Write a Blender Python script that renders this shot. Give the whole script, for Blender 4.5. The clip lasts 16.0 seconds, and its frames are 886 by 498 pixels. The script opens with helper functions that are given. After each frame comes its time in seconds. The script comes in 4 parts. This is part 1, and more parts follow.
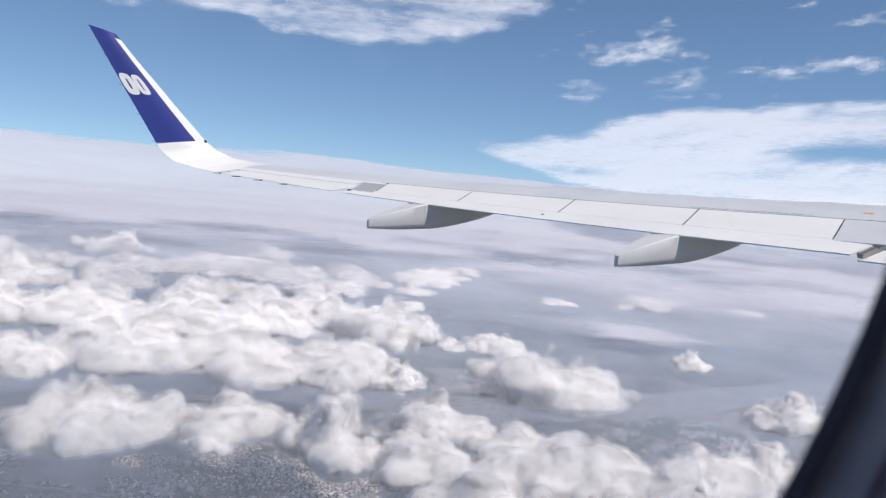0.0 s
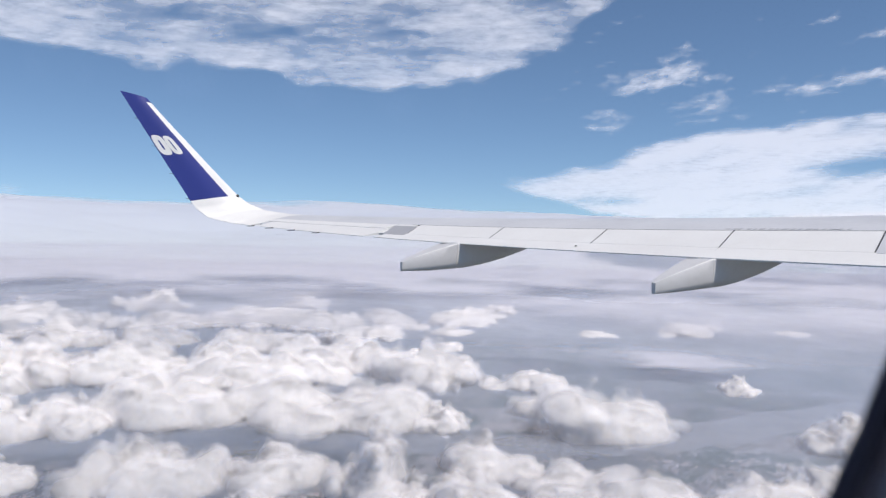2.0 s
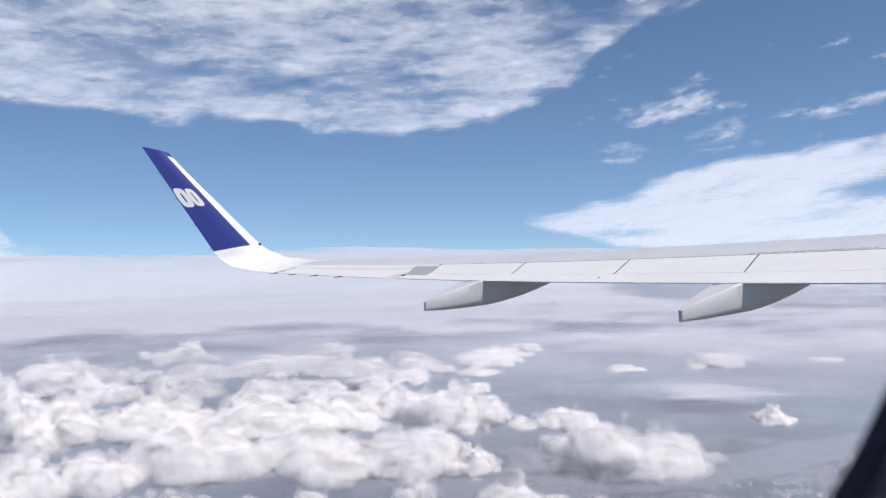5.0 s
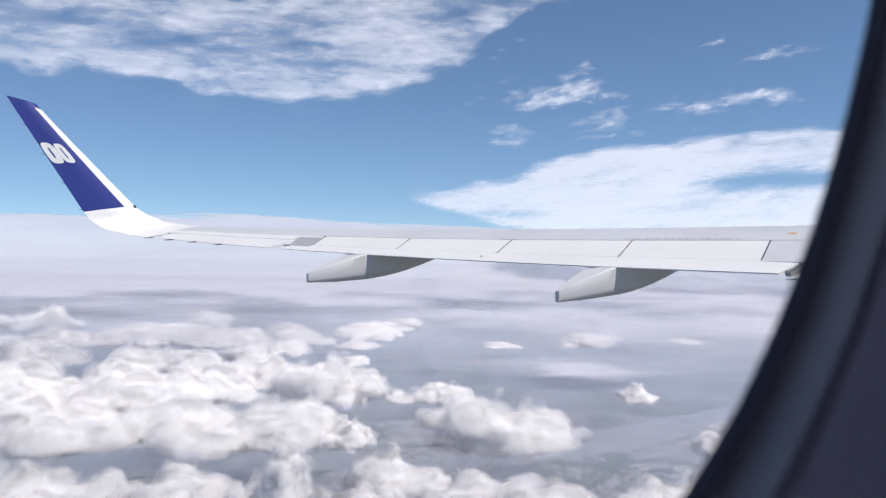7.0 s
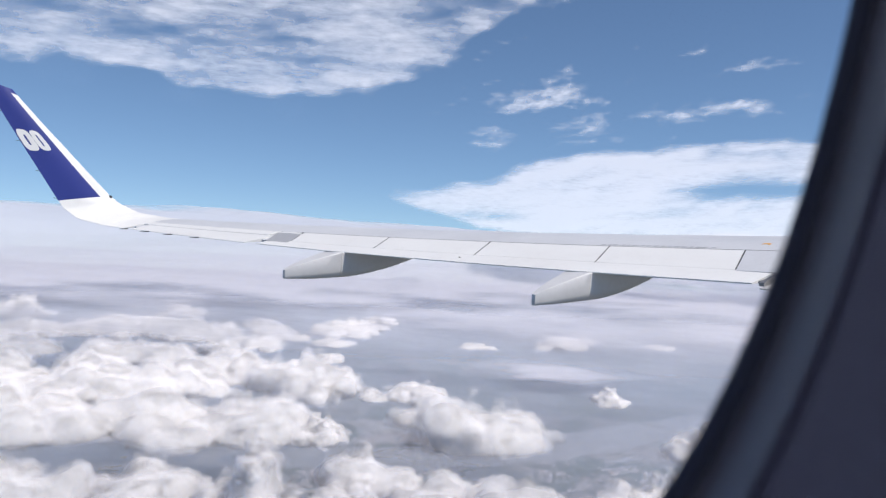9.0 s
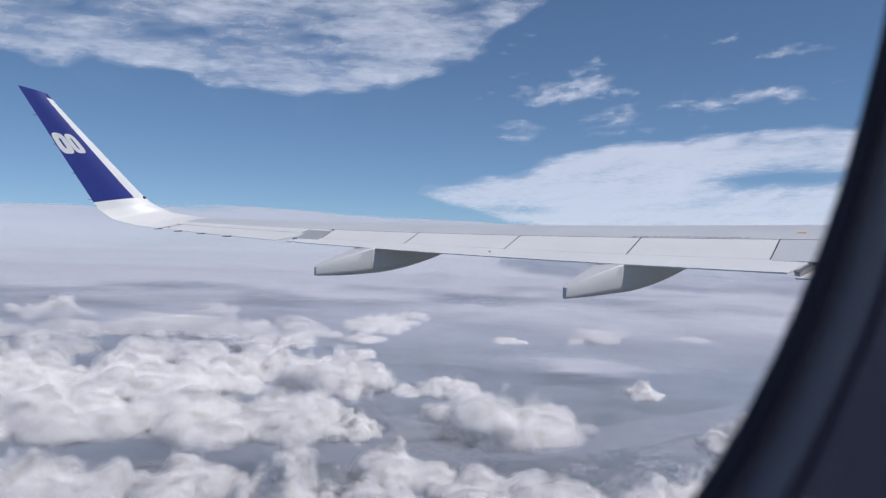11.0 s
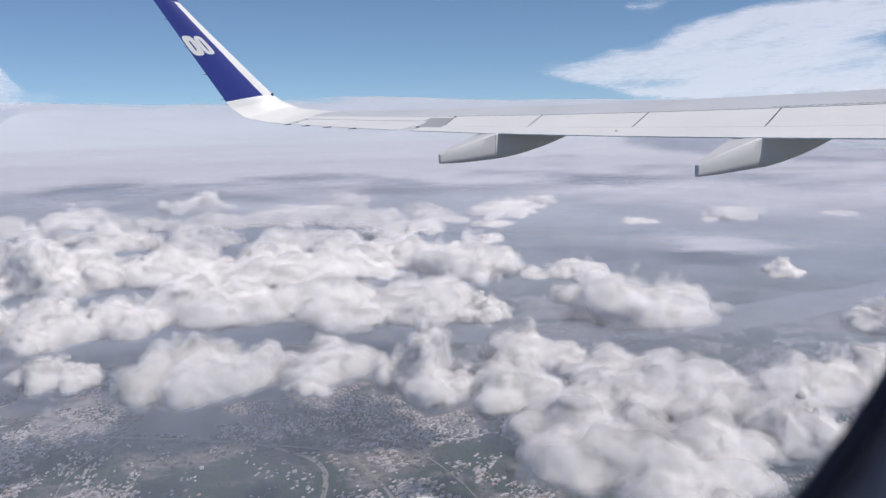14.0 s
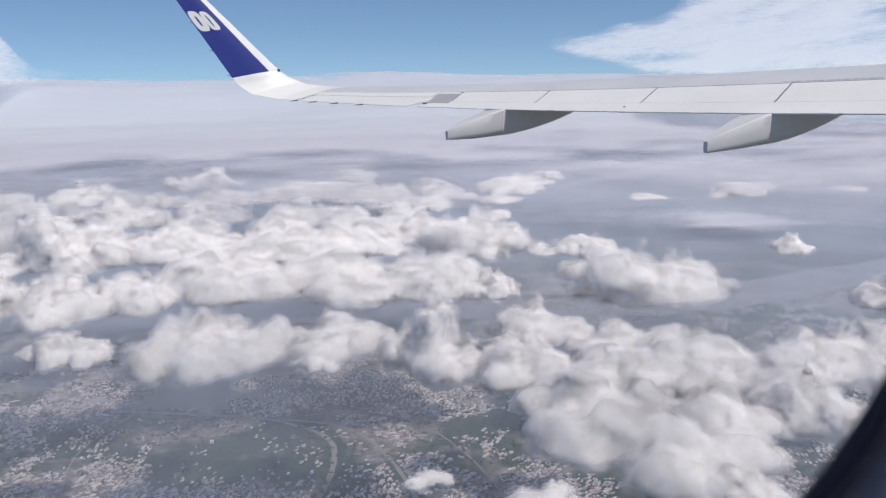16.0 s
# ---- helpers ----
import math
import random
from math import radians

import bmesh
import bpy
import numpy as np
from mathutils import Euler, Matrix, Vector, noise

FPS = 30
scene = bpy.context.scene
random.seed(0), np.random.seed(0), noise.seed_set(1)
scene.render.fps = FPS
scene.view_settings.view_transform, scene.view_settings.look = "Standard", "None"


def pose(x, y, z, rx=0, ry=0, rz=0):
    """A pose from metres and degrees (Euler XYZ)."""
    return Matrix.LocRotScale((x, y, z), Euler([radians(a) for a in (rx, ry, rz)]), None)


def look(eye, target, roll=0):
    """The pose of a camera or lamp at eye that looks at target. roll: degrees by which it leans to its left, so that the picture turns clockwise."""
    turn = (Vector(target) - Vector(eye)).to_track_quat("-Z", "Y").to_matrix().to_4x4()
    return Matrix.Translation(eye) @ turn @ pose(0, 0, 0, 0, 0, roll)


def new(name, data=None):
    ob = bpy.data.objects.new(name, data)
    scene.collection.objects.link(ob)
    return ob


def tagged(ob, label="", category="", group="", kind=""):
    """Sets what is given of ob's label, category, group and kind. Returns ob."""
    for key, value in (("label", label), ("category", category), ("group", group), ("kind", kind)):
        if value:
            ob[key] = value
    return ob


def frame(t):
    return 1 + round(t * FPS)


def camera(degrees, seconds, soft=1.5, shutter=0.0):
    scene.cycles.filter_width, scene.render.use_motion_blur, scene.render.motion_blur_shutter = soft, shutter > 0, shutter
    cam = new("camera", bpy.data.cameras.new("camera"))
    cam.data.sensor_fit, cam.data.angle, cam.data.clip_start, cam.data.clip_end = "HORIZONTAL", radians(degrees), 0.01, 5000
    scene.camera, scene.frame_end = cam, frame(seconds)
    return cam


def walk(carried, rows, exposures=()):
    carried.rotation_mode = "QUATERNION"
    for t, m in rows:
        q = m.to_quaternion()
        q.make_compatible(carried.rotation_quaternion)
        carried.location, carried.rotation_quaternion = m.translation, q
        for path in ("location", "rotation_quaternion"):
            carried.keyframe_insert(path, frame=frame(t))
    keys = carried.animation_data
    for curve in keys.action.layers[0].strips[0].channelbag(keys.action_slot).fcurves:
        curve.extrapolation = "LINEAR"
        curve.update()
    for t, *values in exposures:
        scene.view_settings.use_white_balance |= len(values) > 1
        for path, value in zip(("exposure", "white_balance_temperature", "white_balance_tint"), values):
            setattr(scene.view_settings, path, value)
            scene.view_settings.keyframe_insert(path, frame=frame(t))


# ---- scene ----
import itertools

# ---- camera ----
cam = camera(58.5, 16.0, soft=1.3)
EYE = 260.0          # height of the seat's eye above the land (land and clouds stand at one tenth of their size)
AIR = 35.0           # turn of the aircraft's nose from the x axis
ROWS = [
    (0.0, 0.0097, 0.0068, 0.0378, 85.487, -4.934, 0.024),
    (0.5, 0.0093, 0.0066, 0.0366, 87.174, -4.842, -1.873),
    (1.0, 0.0109, 0.0077, 0.0354, 88.003, -4.244, -1.816),
    (1.5, 0.0133, 0.0094, 0.0342, 88.174, -3.156, -0.644),
    (2.0, 0.0135, 0.0094, 0.0295, 88.236, -1.223, 2.263),
    (2.5, 0.0106, 0.0073, 0.0248, 88.752, 0.435, 4.655),
    (3.0, 0.0060, 0.0042, 0.0200, 90.963, 1.185, 5.402),
    (5.5, 0.0037, 0.0026, -0.0036, 91.162, 1.580, 2.435),
    (6.0, 0.0017, 0.0011, -0.0027, 90.065, 0.798, -0.232),
    (6.5, -0.0004, -0.0002, -0.0018, 89.494, -0.210, -2.556),
    (7.0, -0.0008, -0.0006, -0.0009, 89.299, -1.093, -4.532),
    (7.5, 0.0005, 0.0003, 0.0003, 89.331, -1.688, -5.552),
    (8.0, 0.0010, 0.0007, 0.0015, 89.580, -2.320, -6.256),
    (8.5, 0.0015, 0.0010, 0.0027, 89.505, -2.664, -6.276),
    (11.0, -0.0015, -0.0010, 0.0009, 88.902, -1.833, -3.951),
    (11.5, -0.0005, -0.0003, 0.0012, 89.143, -1.159, -2.612),
    (12.0, 0.0005, 0.0003, 0.0015, 89.631, -0.652, -1.460),
    (12.5, 0.0031, 0.0021, 0.0018, 89.800, -0.429, -0.505),
    (13.0, 0.0031, 0.0021, 0.0081, 88.293, -0.196, 1.605),
    (13.5, 0.0032, 0.0021, 0.0144, 84.278, 0.537, 3.524),
    (14.0, 0.0024, 0.0016, 0.0207, 80.470, 1.196, 4.859),
    (14.5, 0.0064, 0.0044, 0.0270, 78.687, 1.202, 5.569),
    (15.0, 0.0084, 0.0059, 0.0282, 78.067, 1.260, 5.870),
    (15.5, 0.0079, 0.0055, 0.0294, 78.375, 1.079, 5.786),
    (16.0, 0.0068, 0.0048, 0.0306, 78.748, 1.331, 5.382),
]
walk(cam, [(t, pose(x, y, EYE + z, rx, ry, rz)) for t, x, y, z, rx, ry, rz in ROWS],
     [(t, e, k, 10) for t, e, k in ((0, -0.22, 6650), (1.5, -0.22, 6650), (2.5, -0.26, 6650), (3.5, -0.24, 6650), (5.5, -0.18, 6600), (8.5, -0.14, 6600), (9.8, -0.36, 6450), (11, -0.58, 6300), (12.5, -0.62, 6250), (13.2, -0.56, 6400), (14, -0.4, 6600), (16, -0.4, 6650))])
cam.data.dof.use_dof = True
cam.data.dof.focus_distance = 40.0
cam.data.dof.aperture_fstop = 11.0

# ---- light ----
SUN_AZ, SUN_EL = radians(122), radians(58)
world = bpy.data.worlds.new("sky")
scene.world = world
world.use_nodes = True
wn = world.node_tree.nodes
sky = wn.new("ShaderNodeTexSky")
sky.sky_type = "NISHITA"
sky.sun_disc = False
sky.sun_elevation, sky.sun_rotation = SUN_EL, SUN_AZ
sky.altitude, sky.air_density, sky.dust_density, sky.ozone_density = 2600, 1.0, 0.05, 4.5
tint = wn.new("ShaderNodeMix")
tint.data_type, tint.blend_type = "RGBA", "MULTIPLY"
tint.inputs[0].default_value, tint.inputs[7].default_value = 1.0, (1.0, 1.01, 0.98, 1)
world.node_tree.links.new(sky.outputs[0], tint.inputs[6])
world.node_tree.links.new(tint.outputs[2], wn["Background"].inputs[0])
tc = wn.new("ShaderNodeTexCoord")
lift = wn.new("ShaderNodeVectorMath")
lift.inputs[1].default_value = (0, 0, 0.062)
world.node_tree.links.new(tc.outputs["Generated"], lift.inputs[0])
world.node_tree.links.new(lift.outputs[0], sky.inputs[0])
wn["Background"].inputs[1].default_value = 0.14
sun_to = Vector((math.sin(SUN_AZ) * math.cos(SUN_EL), math.cos(SUN_AZ) * math.cos(SUN_EL), math.sin(SUN_EL)))
sun = new("sun", bpy.data.lights.new("sun", "SUN"))
sun.data.energy, sun.data.angle, sun.data.color = 4.5, radians(0.6), (1.0, 0.935, 0.85)
sun.matrix_world = look(sun_to * 100 + Vector((0, 0, EYE)), Vector((0, 0, EYE)))
scene.cycles.transparent_max_bounces = 48


# ---- materials ----
def material(name):
    m = bpy.data.materials.new(name)
    m.use_nodes = True
    m.node_tree.nodes.clear()
    return m, m.node_tree.nodes, m.node_tree.links


def tex_noise(n, l, scale, detail=4.0, rough=0.55, distort=0.0, coord="Object"):
    tc = n.new("ShaderNodeTexCoord")
    t = n.new("ShaderNodeTexNoise")
    t.inputs["Scale"].default_value, t.inputs["Detail"].default_value = scale, detail
    t.inputs["Roughness"].default_value, t.inputs["Distortion"].default_value = rough, distort
    l.new(tc.outputs[coord], t.inputs["Vector"])
    return t


def ramp(n, l, source, stops):
    r = n.new("ShaderNodeValToRGB")
    while len(r.color_ramp.elements) < len(stops):
        r.color_ramp.elements.new(0.5)
    for e, (p, c) in zip(r.color_ramp.elements, stops):
        e.position, e.color = p, (*c, 1)
    l.new(source, r.inputs[0])
    return r


def mixed(n, l, kind, fac, a, b):
    m = n.new("ShaderNodeMix")
    m.data_type, m.blend_type = "RGBA", kind
    if isinstance(fac, float):
        m.inputs[0].default_value = fac
    else:
        l.new(fac, m.inputs[0])
    for s, v in ((6, a), (7, b)):
        if isinstance(v, tuple):
            m.inputs[s].default_value = (*v, 1)
        else:
            l.new(v, m.inputs[s])
    return m.outputs[2]


def paint(name, colour, dirt, rough=0.35, streak=0.25, grain=14.0, metallic=0.0, bump=0.02):
    """Painted or bare sheet: two scales of stain, gloss broken by wear, faint waviness."""
    m, n, l = material(name)
    big = tex_noise(n, l, 0.9, 5, 0.6, 0.4)
    fine = tex_noise(n, l, grain, 6, 0.7)
    f1 = ramp(n, l, big.outputs[0], [(0.38, (0, 0, 0)), (0.78, (1, 1, 1))])
    f2 = ramp(n, l, fine.outputs[0], [(0.5, (0, 0, 0)), (0.8, (1, 1, 1))])
    mul = n.new("ShaderNodeMath")
    mul.operation = "MULTIPLY_ADD"
    l.new(f1.outputs[0], mul.inputs[0])
    mul.inputs[1].default_value = streak
    half = n.new("ShaderNodeMath")
    half.operation = "MULTIPLY"
    l.new(f2.outputs[0], half.inputs[0])
    half.inputs[1].default_value = streak * 0.6
    l.new(half.outputs[0], mul.inputs[2])
    p = n.new("ShaderNodeBsdfPrincipled")
    l.new(mixed(n, l, "MIX", mul.outputs[0], colour, dirt), p.inputs["Base Color"])
    p.inputs["Metallic"].default_value = metallic
    rr = n.new("ShaderNodeMapRange")
    rr.inputs["To Min"].default_value, rr.inputs["To Max"].default_value = rough * 0.8, min(1.0, rough * 1.4)
    l.new(fine.outputs[0], rr.inputs["Value"])
    l.new(rr.outputs[0], p.inputs["Roughness"])
    b = n.new("ShaderNodeBump")
    b.inputs["Strength"].default_value, b.inputs["Distance"].default_value = 0.3, bump
    l.new(big.outputs[0], b.inputs["Height"])
    l.new(b.outputs[0], p.inputs["Normal"])
    out = n.new("ShaderNodeOutputMaterial")
    l.new(p.outputs[0], out.inputs[0])
    return m


WHITE = paint("white_paint", (0.84, 0.83, 0.825), (0.58, 0.54, 0.53), 0.38, 0.22)
GREY = paint("grey_paint", (0.66, 0.66, 0.69), (0.44, 0.44, 0.46), 0.36, 0.35)
PANEL = paint("panel_grey", (0.42, 0.42, 0.45), (0.30, 0.30, 0.31), 0.45, 0.4)
FAIRING = paint("fairing_paint", (0.69, 0.68, 0.695), (0.46, 0.445, 0.455), 0.4, 0.35)
BLUE = paint("blue_paint", (0.032, 0.045, 0.25), (0.025, 0.032, 0.15), 0.3, 0.25)
DARK = paint("dark_gap", (0.06, 0.06, 0.07), (0.03, 0.03, 0.03), 0.6, 0.3)
STEEL = paint("bare_steel", (0.32, 0.31, 0.30), (0.12, 0.11, 0.10), 0.4, 0.6, 30, 0.6)
ORANGE = paint("orange_paint", (0.75, 0.38, 0.06), (0.5, 0.25, 0.06), 0.5, 0.3)
RUBBER = paint("seal_rubber", (0.14, 0.14, 0.19), (0.16, 0.16, 0.20), 0.7, 0.3, 60, 0, 0.0005)
TRIM = paint("cabin_plastic", (0.72, 0.69, 0.72), (0.60, 0.58, 0.60), 0.5, 0.3, 60, 0, 0.0005)
LINING = paint("cabin_lining", (0.62, 0.60, 0.73), (0.52, 0.50, 0.61), 0.6, 0.3, 80, 0, 0.0005)
CARPET = paint("cabin_carpet", (0.05, 0.055, 0.08), (0.03, 0.03, 0.05), 0.95, 0.5, 120, 0, 0.001)


def glass():
    m, n, l = material("window_acrylic")
    tr = n.new("ShaderNodeBsdfTransparent")
    tr.inputs[0].default_value = (0.97, 0.98, 0.985, 1)
    gl = n.new("ShaderNodeBsdfGlossy")
    gl.inputs["Roughness"].default_value = 0.03
    mx = n.new("ShaderNodeMixShader")
    mx.inputs[0].default_value = 0.003
    l.new(tr.outputs[0], mx.inputs[1])
    l.new(gl.outputs[0], mx.inputs[2])
    out = n.new("ShaderNodeOutputMaterial")
    l.new(mx.outputs[0], out.inputs[0])
    return m


GLASS = glass()


def vapour(name, colour=(0.93, 0.93, 0.94), through_light=0.45, alpha=None, scale=0.05, relief=4.0, strength=0.3, grain=0.35, onward=0.0):
    """Cloud: white droplets that scatter and pass light. alpha: (noise low, noise high, most, attribute) of a thin fringe."""
    m, n, l = material(name)
    puff = tex_noise(n, l, scale, 8, 0.62, 0.3)
    fine = tex_noise(n, l, scale * 5, 5, 0.65, 0.4)
    add = n.new("ShaderNodeMath")
    add.operation = "MULTIPLY_ADD"
    l.new(fine.outputs[0], add.inputs[0])
    add.inputs[1].default_value = grain
    l.new(puff.outputs[0], add.inputs[2])
    b = n.new("ShaderNodeBump")
    b.inputs["Strength"].default_value, b.inputs["Distance"].default_value = strength, relief
    l.new(add.outputs[0], b.inputs["Height"])
    d = n.new("ShaderNodeBsdfDiffuse")
    t = n.new("ShaderNodeBsdfTranslucent")
    for s in (d, t):
        s.inputs[0].default_value = (*colour, 1)
        l.new(b.outputs[0], s.inputs["Normal"])
    mx = n.new("ShaderNodeMixShader")
    mx.inputs[0].default_value = through_light
    l.new(d.outputs[0], mx.inputs[1])
    l.new(t.outputs[0], mx.inputs[2])
    out = n.new("ShaderNodeOutputMaterial")
    last = mx.outputs[0]
    if alpha:
        low, high, most, attribute = alpha
        value = puff.outputs[0]
        if attribute:
            at = n.new("ShaderNodeAttribute")
            at.attribute_name = attribute
            s = n.new("ShaderNodeMath")
            s.operation = "MULTIPLY_ADD"
            l.new(add.outputs[0], s.inputs[0])
            s.inputs[1].default_value = 0.55
            l.new(at.outputs["Fac"], s.inputs[2])
            value = s.outputs[0]
        mr = n.new("ShaderNodeMapRange")
        mr.interpolation_type = "SMOOTHSTEP"
        mr.inputs["From Min"].default_value, mr.inputs["From Max"].default_value = low, high
        mr.inputs["To Max"].default_value = most
        l.new(value, mr.inputs["Value"])
        tr = n.new("ShaderNodeBsdfTransparent")
        m2 = n.new("ShaderNodeMixShader")
        l.new(mr.outputs[0], m2.inputs[0])
        l.new(tr.outputs[0], m2.inputs[1])
        l.new(last, m2.inputs[2])
        last = m2.outputs[0]
    if onward:
        pass_on, share, both = n.new("ShaderNodeBsdfTransparent"), n.new("ShaderNodeMath"), n.new("ShaderNodeAddShader")
        share.operation = "MULTIPLY"
        share.inputs[1].default_value = onward
        l.new(mr.outputs[0], share.inputs[0])
        l.new(share.outputs[0], pass_on.inputs[0])
        l.new(last, both.inputs[0])
        l.new(pass_on.outputs[0], both.inputs[1])
        last = both.outputs[0]
    l.new(last, out.inputs[0])
    return m


def heap_vapour(name, albedo, through_light, thin):
    """Droplets of a heap cloud, lit by the heap's own curve; thin: veils that let light pass and tear at the rim."""
    m, n, l = material(name)
    heap = n.new("ShaderNodeAttribute")
    heap.attribute_name = "heap"
    fine = tex_noise(n, l, 0.35, 5, 0.65)
    b = n.new("ShaderNodeBump")
    b.inputs["Strength"].default_value, b.inputs["Distance"].default_value = 0.06, 0.8
    l.new(fine.outputs[0], b.inputs["Height"])
    l.new(heap.outputs["Vector"], b.inputs["Normal"])
    d, t = n.new("ShaderNodeBsdfDiffuse"), n.new("ShaderNodeBsdfTranslucent")
    for k in (d, t):
        k.inputs[0].default_value = (albedo * 0.99, albedo * 0.975, albedo, 1)
        l.new(b.outputs[0], k.inputs["Normal"])
    mx, out = n.new("ShaderNodeMixShader"), n.new("ShaderNodeOutputMaterial")
    mx.inputs[0].default_value = through_light
    l.new(d.outputs[0], mx.inputs[1])
    l.new(t.outputs[0], mx.inputs[2])
    if not thin:
        l.new(mx.outputs[0], out.inputs[0])
        return m
    rim = n.new("ShaderNodeAttribute")
    rim.attribute_name = "rim"
    tear = tex_noise(n, l, 0.07, 4, 0.55)
    add, mr = n.new("ShaderNodeMath"), n.new("ShaderNodeMapRange")
    add.operation = "MULTIPLY_ADD"
    l.new(rim.outputs["Fac"], add.inputs[0])
    add.inputs[1].default_value = 0.22
    l.new(tear.outputs[0], add.inputs[2])
    mr.interpolation_type = "SMOOTHSTEP"
    mr.inputs["From Min"].default_value, mr.inputs["From Max"].default_value, mr.inputs["To Max"].default_value = 0.36, 0.80, 0.47
    l.new(add.outputs[0], mr.inputs["Value"])
    m2, tr = n.new("ShaderNodeMixShader"), n.new("ShaderNodeBsdfTransparent")
    l.new(mr.outputs[0], m2.inputs[0])
    l.new(tr.outputs[0], m2.inputs[1])
    l.new(mx.outputs[0], m2.inputs[2])
    # droplets throw most light onwards: what a veil meets is only partly lost
    onward, share, both = n.new("ShaderNodeBsdfTransparent"), n.new("ShaderNodeMath"), n.new("ShaderNodeAddShader")
    share.operation = "MULTIPLY"
    share.inputs[1].default_value = 0.6
    l.new(mr.outputs[0], share.inputs[0])
    l.new(share.outputs[0], onward.inputs[0])
    l.new(m2.outputs[0], both.inputs[0])
    l.new(onward.outputs[0], both.inputs[1])
    l.new(both.outputs[0], out.inputs[0])
    return m


CLOUD = heap_vapour("cumulus_vapour", 0.66, 0.28, False)
VEIL = heap_vapour("cumulus_veil", 0.56, 0.36, True)
# see-through tints for the haze sheets: the paling of distance is put into their colour
HAZE = vapour("haze_tint_sheet", (0.62, 0.61, 0.66), 0.5, (0.25, 1.25, 0.97, "cover"), 0.004, 1.0, 0.03, 0.35, 0.4)
LOW_HAZE = vapour("low_haze_tint", (0.455, 0.535, 0.695), 0.5, (0.25, 1.25, 0.97, "cover"), 0.004, 1.0, 0.03, 0.35, 0.4)
BANK = vapour("stratus_vapour", (0.72, 0.71, 0.775), 0.4, (0.30, 1.25, 1.0, "cover"), 0.003, 30.0, 0.25, onward=0.18)
HIGH = vapour("high_cloud_vapour", (0.78, 0.78, 0.79), 0.62, (0.30, 1.25, 0.95, "cover"), 0.025, 4.0, 0.04, 0.35, 0.3)


# ---- building helpers ----
def link_mesh(name, verts, faces, mat, parent=None, label="", smooth=False):
    me = bpy.data.meshes.new(name)
    me.from_pydata([tuple(v) for v in verts], [], faces)
    me.materials.append(mat)
    if smooth:
        me.shade_smooth()
    ob = new(name, me)
    if parent:
        ob.parent = parent
    if label:
        ob["label"] = label
    return ob


def loft(name, rings, mat, parent, label="", closed=True, caps=True, smooth=True):
    """One skin through rings of equal count; flat caps at both ends."""
    k = len(rings[0])
    verts = [v for r in rings for v in r]
    faces = []
    for i in range(len(rings) - 1):
        for j in range(k if closed else k - 1):
            a, b = i * k + j, i * k + (j + 1) % k
            faces.append((a, b, b + k, a + k))
    if caps:
        faces.append(tuple(range(k))[::-1])
        faces.append(tuple(range((len(rings) - 1) * k, len(rings) * k)))
    bm = bmesh.new()
    vs = [bm.verts.new(v) for v in verts]
    for f in faces:
        try:
            bm.faces.new([vs[i] for i in f])
        except ValueError:
            pass
    bmesh.ops.recalc_face_normals(bm, faces=bm.faces)
    for f in bm.faces:
        f.smooth = smooth and len(f.verts) == 4
    me = bpy.data.meshes.new(name)
    bm.to_mesh(me)
    bm.free()
    me.materials.append(mat)
    if smooth:
        me.set_sharp_from_angle(angle=radians(38))
    ob = new(name, me)
    ob.parent = parent
    if label:
        ob["label"] = label
    return ob


def rod(name, a, b, r0, r1, mat, parent, sides=8):
    a, b = Vector(a), Vector(b)
    q = (b - a).to_track_quat("Z", "Y")
    ring = [Vector((math.cos(2 * math.pi * i / sides), math.sin(2 * math.pi * i / sides), 0)) for i in range(sides)]
    return loft(name, [[tuple(a + q @ (p * r0)) for p in ring], [tuple(b + q @ (p * r1)) for p in ring]], mat, parent)


def lattice(ix, iy, seed):
    h = (ix.astype(np.int64) * 374761393 + iy.astype(np.int64) * 668265263 + seed * 1442695041) & 0x7FFFFFFF
    h = ((h ^ (h >> 13)) * 1274126177) & 0x7FFFFFFF
    return ((h ^ (h >> 16)) & 0xFFFF) / 65535.0


def vnoise(x, y, seed=0):
    ix, iy = np.floor(x), np.floor(y)
    u, v = x - ix, y - iy
    u, v = u * u * (3 - 2 * u), v * v * (3 - 2 * v)
    a, b = lattice(ix, iy, seed), lattice(ix + 1, iy, seed)
    c, d = lattice(ix, iy + 1, seed), lattice(ix + 1, iy + 1, seed)
    return (a * (1 - u) + b * u) * (1 - v) + (c * (1 - u) + d * u) * v


def fbm(x, y, octaves=5, seed=0, gain=0.5):
    s, amp, tot = 0, 1.0, 0
    for o in range(octaves):
        s, tot = s + amp * vnoise(x * 2 ** o + 17.3 * o, y * 2 ** o - 9.1 * o, seed + o), tot + amp
        amp *= gain
    return s / tot


# ---- aircraft ----
AIRFRAME = pose(0, 0, EYE, 0, 0, AIR)
UP = [(0, 0), (0.01, 0.014), (0.03, 0.026), (0.06, 0.037), (0.1, 0.047), (0.2, 0.060), (0.3, 0.066), (0.4, 0.067), (0.5, 0.062), (0.62, 0.051), (0.75, 0.033), (0.85, 0.0185), (1.0, 0.002)]
LOW = [(0, 0), (0.01, -0.01), (0.03, -0.018), (0.1, -0.031), (0.3, -0.045), (0.5, -0.04), (0.7, -0.022), (0.85, -0.008), (1.0, -0.002)]
KINK = 4.38


def curve_at(table, x):
    return float(np.interp(x, [p[0] for p in table], [p[1] for p in table]))


def station(d):
    """Trailing edge (forward, outboard, up), chord, climb of the chord, cant, at d metres outboard of the eye."""
    f = 9.70 - 0.28 * max(d, KINK)
    z = -0.315 + 0.26 * (max(0.0, d - 4.4) / 11.3) ** 2.3
    return Vector((f, d, z)), 14.67 - 0.5075 * d - f, 0.13, 0.0


